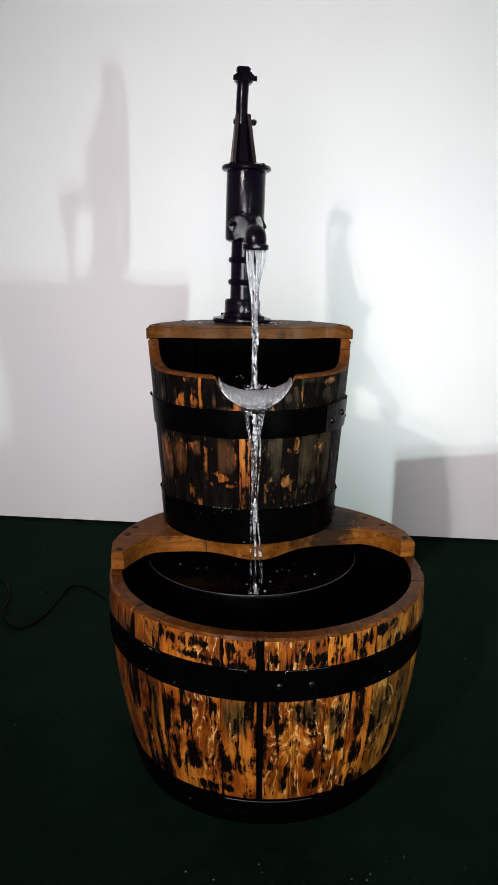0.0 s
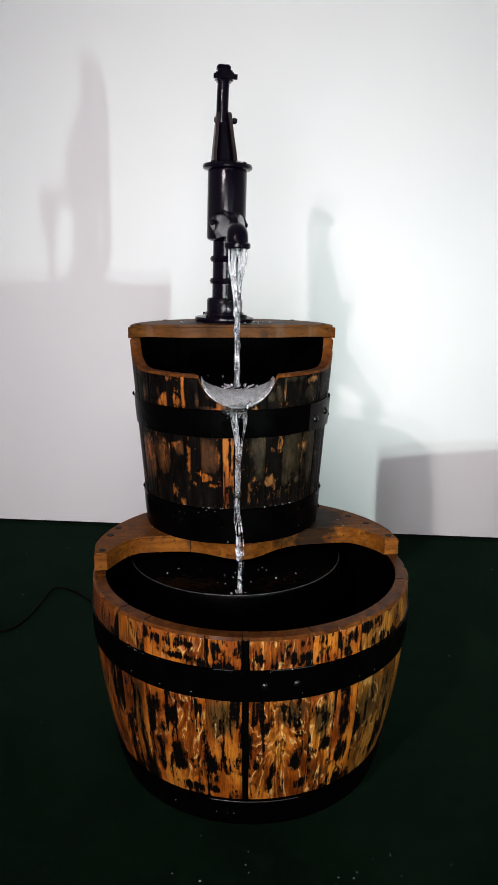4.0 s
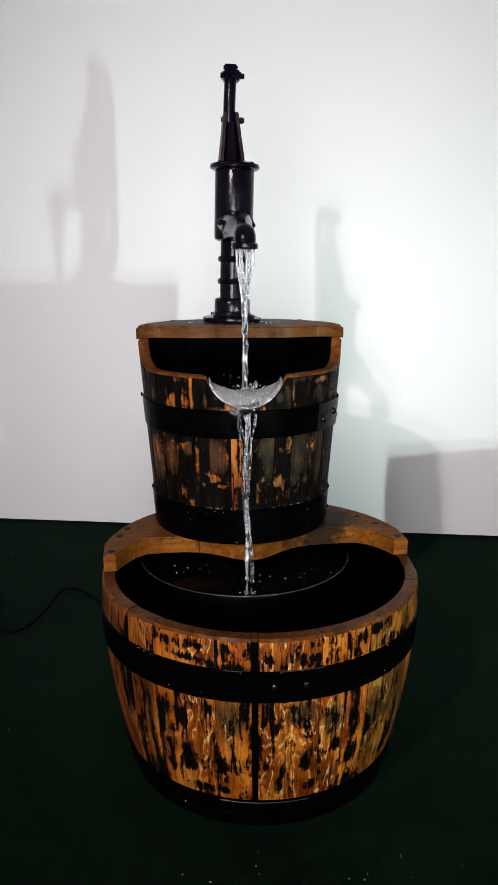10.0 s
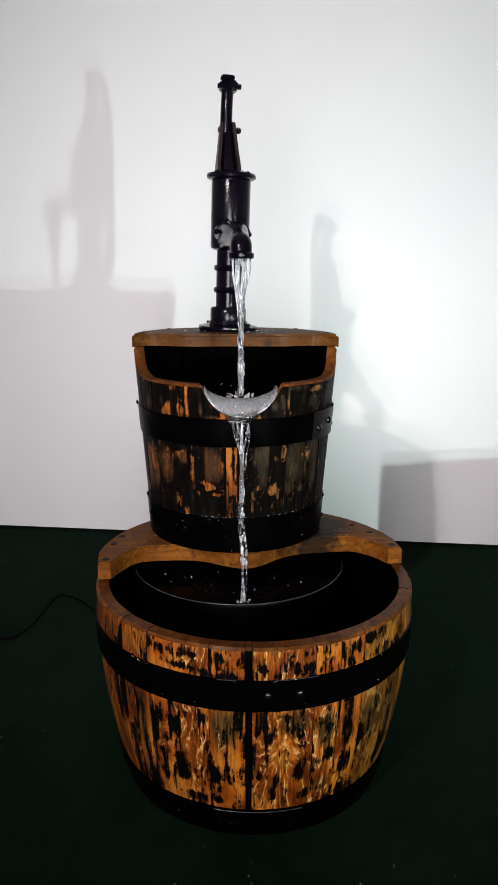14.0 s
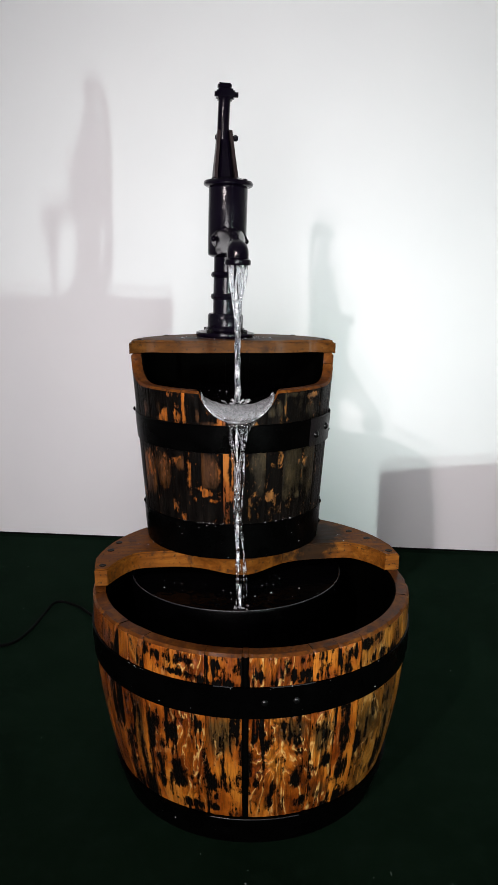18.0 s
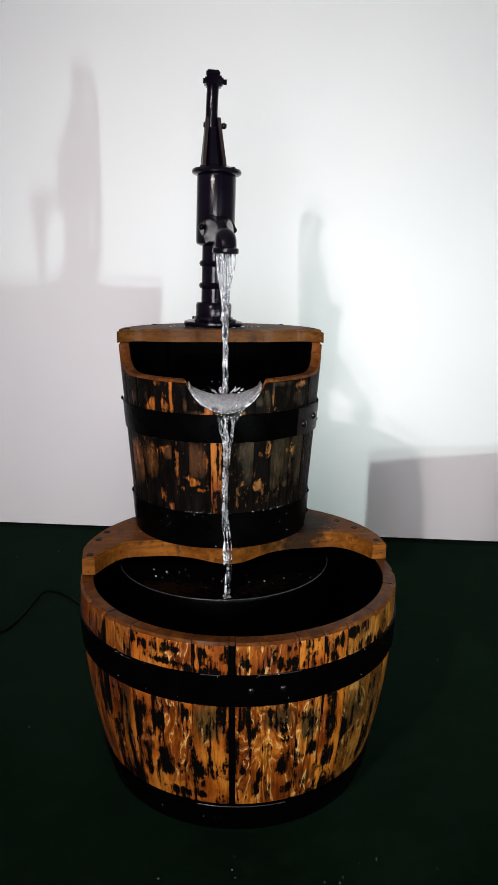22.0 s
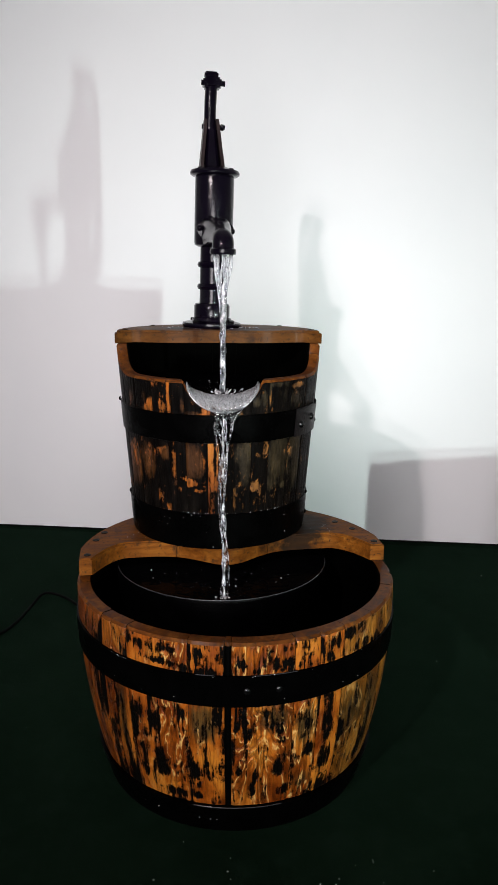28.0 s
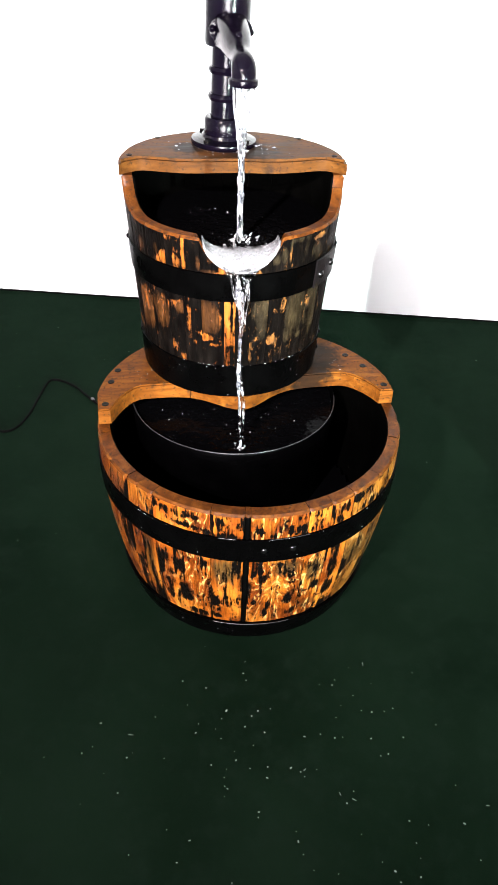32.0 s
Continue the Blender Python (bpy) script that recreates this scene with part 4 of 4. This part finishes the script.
    part("lip", lathe([(0.018, -0.006), (0.0252, -0.006), (0.0264, -0.002), (0.0258, 0.004), (0.021, 0.007), (0.018, 0.004)], 28, at=(-0.002, -0.231, 0.162), closed=True), P, sp)
    bm = lathe([(0.0, -0.006), (0.036, -0.006), (0.042, -0.004), (0.043, 0.0), (0.042, 0.004), (0.028, 0.007), (0.0, 0.008)], 36)
    bmesh.ops.transform(bm, matrix=pose(0, -0.045, 0.212, 90) @ Matrix.Diagonal((0.95, 0.62, 1, 1)), verts=bm.verts)
    fl = part("spout_flange", bm, P, ob)
    for s in (-1, 1):
        b = part("bolt", dome(0.0068, 0.008), P, fl)
        b.matrix_local = pose(s * 0.036, -0.051, 0.212 - 0.002 * s, 90)
    part("bolt", dome(0.007, 0.009), P, fl).matrix_local = pose(-0.012, -0.051, 0.2345, 90)
    part("top_bolt", dome(0.0075, 0.010), P, sp).matrix_local = pose(0, -0.15, 0.2155, 8)
    return ob


pump()

# ---- cable and lint ----
cord = thing("power_cable", pose(-0.3, 0.45, GROUND), "thin black rubber power cable looping over the carpet", "cable")
part("cord", tube(curve_points([(x + 0.3, y - 0.45, z) for x, y, z in [(-0.22, 0.4, 0.006), (-0.34, 0.5, 0.006), (-0.465, 0.626, 0.006), (-0.54, 0.708, 0.006), (-0.609, 0.722, 0.014), (-0.631, 0.64, 0.006), (-0.642, 0.545, 0.006), (-0.665, 0.475, 0.006), (-0.7, 0.455, 0.006), (-0.738, 0.49, 0.006), (-0.777, 0.57, 0.006), (-0.793, 0.666, 0.006), (-0.9, 0.8, 0.006), (-1.3, 0.85, 0.006)]], 60), 0.0042, 8), cable_and_shadow_gap, cord)
part("tag", tube([(-0.160, 0.172, 0.009), (-0.166, 0.179, 0.010)], 0.0047, 8), pale_tag, cord, "small pale cable tag")


def lint():
    """Pale specks and fibres on the carpet."""
    rng = random.Random(12)
    bm = bmesh.new()
    for k in range(160):
        x, y = rng.uniform(-1.0, 1.0), rng.uniform(-1.0, 1.15)
        if k < 115:
            x, y = rng.gauss(0.08, 0.22), rng.gauss(-0.58, 0.15)
        if math.hypot(x, y) < 0.3:
            continue
        a, s = rng.uniform(0, math.pi), rng.choice((0.0006, 0.0008, 0.0010, 0.0014))
        l = s * rng.choice((1, 1, 1, 1, 1, 1, 1.5, 2, 1, 5))
        if l > 0.003:
            s = 0.0005
        c, q = math.cos(a), math.sin(a)
        v = [bm.verts.new((x + dx * c * l - dy * q * s, y + dx * q * l + dy * c * s, z)) for dx, dy, z in ((-1, -1, GROUND), (1, -1, GROUND), (1, 1, GROUND), (-1, 1, GROUND), (0, 0, GROUND + 0.0016))]
        for i in range(4):
            bm.faces.new((v[i], v[(i + 1) % 4], v[4]))
    g = Graph("pale_lint")
    ob = part("lint", bm, g.done(Base_Color=(0.26, 0.29, 0.27), Roughness=0.9), None, "pale lint specks and fibres scattered on the carpet", 0)
    return tagged(ob, category="lint", kind="stuff")


lint()


def crate():
    """The low box beside the fountain, known by its shadow on the wall."""
    ob = thing("storage_box", pose(1.097, 0.267, GROUND, 0, 0, 45), "plain low wooden storage box on the carpet", "box")
    part("body", block(0.67, 0.34, 0.428, None, 0.010), shelf_wood, ob)
    part("box_lid", block(0.58, 0.25, 0.008, pose(0, 0, 0.427), 0.003), lid_wood, ob)
    return ob


crate()


# ---- falling water ----
def strand_sheaf(n, length, spread, waist, seed, thick):
    """Twisted strands of falling water, wide at the top and drawn together below."""
    rng = random.Random(seed)
    bm = bmesh.new()
    for k in range(n):
        ph, turn = 2 * math.pi * k / n + rng.uniform(-0.4, 0.4), rng.uniform(2.0, 5.0) * rng.choice((1, 1, -1))
        pts, rad = [], []
        for i in range(29):
            u = i / 28
            r = waist + (spread - waist) * max(0, 1 - u / 0.46) ** 1.2
            r *= 0.85 + 0.3 * noise.noise((k * 3.1, u * 5, seed))
            a = ph + turn * u
            pts.append((r * math.cos(a), 0.7 * r * math.sin(a), -u * length))
            rad.append(thick * (0.75 + 0.6 * noise.noise((k * 1.7, u * 9, seed + 5.0)) + 0.35 * (1 - u)))
        tube(pts, rad, 7, bm)
    return bm


def chunk(length, r, seed):
    """A lumpy bead of falling water."""
    bm = bmesh.new()
    rows = []
    for i in range(9):
        u = i / 8
        w = r * (0.15 + math.sin(math.pi * min(max(u, 0.03), 0.97))) * (0.75 + 0.6 * noise.noise((u * 4, seed, 1.0)))
        rows.append([bm.verts.new((w * math.cos(k * math.pi / 4) * (1 + 0.4 * noise.noise((k, u * 3, seed))) + 0.3 * r * noise.noise((u * 3, seed, 8.0)), 0.7 * w * math.sin(k * math.pi / 4), -u * length)) for k in range(8)])
    grid_faces(bm, rows, False, True)
    bm.faces.new(rows[0]), bm.faces.new(rows[-1])
    return bm


SPOUT = Vector((-0.03, 0.077, 1.011))
JET_LEN = SPOUT.z - 0.733
MOVERS = []

jet = thing("pump_jet", Matrix.Translation(SPOUT), "clear jet of water in strands falling from the pump spout", "water jet")
for k in range(2):
    s = part("strand", strand_sheaf(5 - k, JET_LEN, 0.0215 - 0.006 * k, 0.0042, 3 + k, 0.0023), stream_water, jet, smooth=180)
    MOVERS.append(("spin", s, (0, 0, 0), (1.0, -0.7)[k], k))
part("core", tube([(0.0006 * math.sin(i), 0.0006 * math.cos(1.7 * i), -0.075 - (JET_LEN - 0.075) * i / 24) for i in range(25)], [0.002 + 0.005 * min(1, i / 6) * (0.8 + 0.45 * noise.noise((i * 0.55, 2.0, 7.0))) for i in range(25)], 10), stream_water, jet, smooth=180)
for k in range(7):
    b = part("bead", chunk(0.035 + 0.012 * (k % 3), 0.0065, k * 2.3), drop_water, jet, smooth=180)
    MOVERS.append(("fall", b, (0, 0, -0.05), JET_LEN - 0.06, k / 7, 0.24))

FALL_TOP, FALL_END = Vector((-0.0265, -0.022, 0.700)), Vector((-0.022, -0.078, 0.352))
fall = thing("overflow_stream", Matrix.Translation(FALL_TOP), "thin twisting stream of water spilling from the notch into the tub", "water stream")


def fall_at(u):
    d = FALL_END - FALL_TOP
    return Vector((d.x * u + 0.0045 * math.sin(9.0 * u + 0.6) * u * (1.4 - u), d.y * math.sqrt(u), d.z * u))


for k in range(6):
    bm, rng = bmesh.new(), random.Random(20 + k)
    pts, rad = [], []
    for i in range(41):
        u = i / 40
        r = 0.0036 * (1 - 0.45 * u) + 0.012 * max(0, 1 - u / 0.2)
        a = 1.05 * k + (5 + k) * u + 1.2 * noise.noise((u * 4, k, 2.0))
        pts.append(fall_at(u) + Vector((r * math.cos(a), 0.5 * r * math.sin(a), 0)))
        rad.append(max(0.0007, 0.0026 * (0.75 + 1.1 * noise.noise((u * 11, k * 4, 3.0)) - 0.42 * u)))
    tube(pts, rad, 8, bm)
    s = part("strand", bm, fall_water, fall, smooth=180)
    MOVERS.append(("sway", s, (0, 0, 0), 0.004, k))
for k in range(9):
    b = part("bead", chunk(0.03 + 0.02 * (k % 3), 0.0050, 40 + k * 1.9), drop_water, fall, smooth=180)
    MOVERS.append(("drop", b, (0, 0, 0), 1.0, k / 9, 0.27))


def film(reach, n, run, seed):
    """A rippled film of water through the notch: run lists radius, height over the notch's edge or fixed, and draw-in."""
    bm = bmesh.new()
    rows = []
    for i in range(n + 1):
        s = -reach + 2 * reach * i / n
        zn = 0.377 - math.sqrt(0.0785 ** 2 - s * s)
        row = []
        for r, over, fixed, pull in run:
            z = zn + over if fixed is None else max(zn + over, fixed + (0.020 * (s / reach) ** 2 if r > 0.18 else 0.0)) if fixed > 0.3 else fixed + 0.15 * (zn - 0.297)
            ss = s * pull
            w = 0.0013 * noise.noise((ss * 130, r * 160, z * 90 + seed))
            bb = math.asin(ss / (r + w))
            row.append(bm.verts.new(((r + w) * math.sin(bb), -(r + w) * math.cos(bb), z + w)))
        rows.append(row)
    grid_faces(bm, rows)
    return bm


def overflow():
    """The water that slides through the notch and gathers below it."""
    ob = thing("overflow_sheet", UPPER, "thin bright sheet of water sliding through the round notch", "water sheet")
    lip = part("lip_film", film(0.0722, 48, [(0.158, -1, 0.3160, 0.9), (0.176, -1, 0.3200, 1), (0.187, -1, 0.3195, 1), (0.1885, 0.001, 0.3190, 1), (0.197, 0.001, 0.3170, 1), (0.205, 0.0008, 0.3130, 1), (0.212, 0.0006, 0.3070, 1), (0.2165, -0.0004, 0.3010, 1), (0.2180, -0.0035, None, 0.99), (0.2176, -0.0085, None, 0.98)], 1), sheet_water, ob, smooth=180)
    apron = part("apron", film(0.034, 24, [(0.214, 0.0005, None, 1), (0.2185, -0.003, None, 1), (0.2195, -0.010, None, 0.92), (0.2205, 0, 0.280, 0.66), (0.222, 0, 0.270, 0.42)], 5), apron_water, ob, smooth=180)
    bead = []
    for i in range(29):
        q = -0.066 + 0.132 * i / 28
        bead.append((q, -math.sqrt(0.2185 ** 2 - q * q), notch(q) - 0.004 + 0.001 * noise.noise((q * 90, 3.0, 1.0))))
    part("edge_bead", tube(bead, [0.0011 + 0.0007 * noise.noise((i * 0.7, 8.0, 2.0)) for i in range(29)], 8), drop_water, ob, "bright bead of water on the edge", smooth=180)
    MOVERS.append(("ripple", apron, (0, 0, 0), 1.6, 0.0))
    MOVERS.append(("ripple", lip, (0, 0, 0), 0.35, 2.0))
    for o in (lip, apron):
        m = o.modifiers.new("depth", "SOLIDIFY")
        m.thickness, m.offset = 0.002, 1.0
    return ob


overflow()


def bubbles(name, m, count, reach, seed, label, z):
    """A raft of bubbles and drops that drifts on the pool."""
    rng = random.Random(seed)
    ob = thing(name, m, label, "bubbles")
    for k in range(count):
        r = rng.choice((0.0007, 0.0009, 0.0011, 0.0014, 0.0020))
        x, y = reach(rng, (k + 0.5) / count)
        b = part("bubble", dome(r, r * rng.uniform(0.7, 1.5), 9), drop_water, ob, smooth=180)
        b.matrix_local = Matrix.Translation((x, y, 0))
        MOVERS.append(("bob", b, (x, y, z), rng.uniform(0.002, 0.006), rng.uniform(0, 6)))
    return ob


bubbles("bubble_raft", UPPER @ pose(0, -0.06, 0.3155), 60, lambda q, u: (0.24 * u - 0.12, q.uniform(-0.11, 0.12)) if u < 0.55 else (q.gauss(0.02, 0.045), q.gauss(-0.075, 0.02)), 5, "bubbles and splashes on the churning water of the small tub", 0)
bubbles("bubble_raft", pose(-0.02, 0.014, 0.3525), 36, lambda q, u: (0.34 * u - 0.17, q.uniform(-0.06, 0.06)), 6, "bubbles and splashes on the pool in the tub", 0)


def splash(m, label, n, size, seed):
    ob = thing("splash", m, label, "splash")
    rng = random.Random(seed)
    for k in range(n):
        a = 2 * math.pi * k / n + rng.uniform(-0.8, 0.8)
        out = size * rng.uniform(0.1, 1.0)
        l, w = size * rng.uniform(0.12, 0.4), rng.uniform(0.6, 1.5)
        d = Vector((math.cos(a) * rng.uniform(0.1, 1), math.sin(a) * rng.uniform(0.1, 1), rng.uniform(0.2, 1.2))).normalized()
        p = [Vector((math.cos(a), math.sin(a), 0)) * out + d * l * u for u in (0, 0.35, 0.7, 1)]
        f = part("jetlet", tube(p, [0.0020 * w, 0.0024 * w, 0.0017 * w, 0.0006], 7), drop_water, ob, smooth=180)
        MOVERS.append(("bob", f, (0, 0, 0), size * 0.22, k * 1.7))
    return ob


splash(Matrix.Translation((SPOUT.x, SPOUT.y, 0.733)), "frothy splash where the jet meets the water", 46, 0.032, 31)
splash(Matrix.Translation((FALL_END.x, FALL_END.y, 0.351)), "small splash where the stream meets the pool", 14, 0.014, 32)


def droplets():
    """Splashed drops on the lid and the shelf; white beads drawn as glints on hoops and pump."""
    rng = random.Random(77)
    bm = bmesh.new()
    for k in range(130):
        r = rng.choice((0.0004, 0.0005, 0.0007, 0.0012))
        if k < 50:
            a, d = rng.uniform(0, 6.28), 0.07 + abs(rng.gauss(0, 0.03))
            x, y, z = PUMP.translation.x + d * math.cos(a), PUMP.translation.y - abs(d * math.sin(a)) * 0.9, 0.8518
            if y < 0.205:
                continue
        else:
            u = rng.uniform(-0.25, 0.25)
            q = SHELF @ Vector((u, shelf_front(u) + rng.uniform(0.006, 0.06), 0.0352))
            x, y, z = q
        lathe([(r, 0), (r * 0.9, r * 0.35), (r * 0.5, r * 0.6), (r * 0.1, r * 0.68)], 7, bm, (x, y, z))
    for k in range(16):
        a, d, r = rng.uniform(3.3, 6.1), rng.uniform(0.068, 0.115), rng.uniform(0.0015, 0.004)
        x, y = PUMP.translation.x + d * math.cos(a), PUMP.translation.y + 0.55 * d * math.sin(a)
        lathe([(r, 0), (r * 0.85, 0.0007), (r * 0.4, 0.0010), (r * 0.05, 0.0010)], 9, bm, (x, y, 0.8518))
    # wet beads along the hoops, placed to draw their dotted highlights
    for k in range(76):
        r, b = rng.choice((0.0004, 0.0005, 0.0006, 0.0010)), radians(rng.uniform(-135, -45))
        if k < 50:
            z = rng.choice((rng.uniform(0.005, 0.08), 0.0795, 0.0795))
            d = up_radius(z) + 0.0032
            q = UPPER @ Vector((d * math.cos(b), d * math.sin(b), z))
        else:
            z = rng.choice((0.3225, 0.3225, 0.3225, 0.275, 0.01))
            d = low_radius(z) + (0.0035 if z > 0.1 else 0.0078)
            q = Vector((d * math.cos(b), d * math.sin(b), z - rng.uniform(0, 0.003)))
        lathe([(r * 0.1, -r), (r * 0.75, -r * 0.6), (r, 0), (r * 0.75, r * 0.6), (r * 0.1, r)], 7, bm, q)
    # beads that draw the bright dotted highlights on the collar and pipe
    for k in range(26):
        r, b, z = rng.choice((0.0005, 0.0007, 0.0010)), radians(rng.gauss(-72, 22)), rng.choice((rng.uniform(0.016, 0.048), rng.uniform(0.06, 0.17)))
        q = PUMP @ Vector(((0.0412 if z < 0.05 else 0.0292) * math.cos(b), (0.0412 if z < 0.05 else 0.0292) * math.sin(b), z))
        lathe([(r * 0.1, -r), (r * 0.75, -r * 0.6), (r, 0), (r * 0.75, r * 0.6), (r * 0.1, r)], 7, bm, q)
    ob = part("droplets", bm, drop_water, None, "splashed water droplets on the lid and shelf, white beads as glints on pump and hoops", 180)
    return tagged(ob, category="droplets", kind="stuff")


droplets()


# ---- what moves ----
def motions():
    end = 32.0
    for kind, ob, base, *p in MOVERS:
        rows = []
        if kind == "spin":
            turn, ph = p
            n = int(end / 0.2)
            for i in range(n + 1):
                t = end * i / n
                rows.append((t, pose(*base, 0, 0, 360 * turn * t + 40 * ph)))
        elif kind == "sway":
            amp, ph = p
            for i in range(241):
                t = end * i / 240
                q = 7.0 * t + 2 * ph
                rows.append((t, pose(amp * math.sin(q), amp * 0.4 * math.cos(1.3 * q), 0, 0.6 * math.sin(q), 0.7 * math.sin(0.8 * q + ph), 5 * math.sin(0.9 * q))))
        elif kind in ("fall", "drop"):
            reach, ph, period = p
            t0 = -ph * period
            while t0 < end + period:
                for u in (0.0, 0.5, 0.86):
                    t = t0 + u * period
                    if not 0 <= t <= end:
                        continue
                    f = (u / 0.86) ** 1.35
                    wob = 0.003 * math.sin(9 * t0 + 5 * u)
                    if kind == "fall":
                        rows.append((t, pose(base[0] + wob, base[1], base[2] - f * (reach - 0.03), 0, 0, 70 * math.sin(5 * t0))))
                    else:
                        a = fall_at(f * 0.95)
                        rows.append((t, pose(a.x + wob, a.y - 0.002, a.z, 0, 0, 70 * math.sin(5 * t0))))
                t0 += period
            rows = [(0.0, rows[0][1])] + [r for r in rows if 0.03 < r[0] < end - 0.03] + [(end, rows[-1][1])]
        elif kind == "ripple":
            amp, ph = p
            for i in range(321):
                t = end * i / 320
                rows.append((t, pose(0, 0, 0.0004 * amp * math.sin(11 * t + ph), 0, 0, amp * (math.sin(6.1 * t + ph) + 0.5 * math.sin(13.7 * t)))))
        elif kind == "bob":
            amp, ph = p
            for i in range(81):
                t = end * i / 80
                rows.append((t, pose(base[0] + amp * 1.5 * math.sin(2.1 * t + ph), base[1] + amp * math.sin(1.7 * t + 2 * ph), base[2] + 0.5 * amp * math.sin(9 * t + ph) - 0.3 * amp, 0, 0, 50 * math.sin(1.3 * t + ph))))
        walk(ob, rows)


motions()
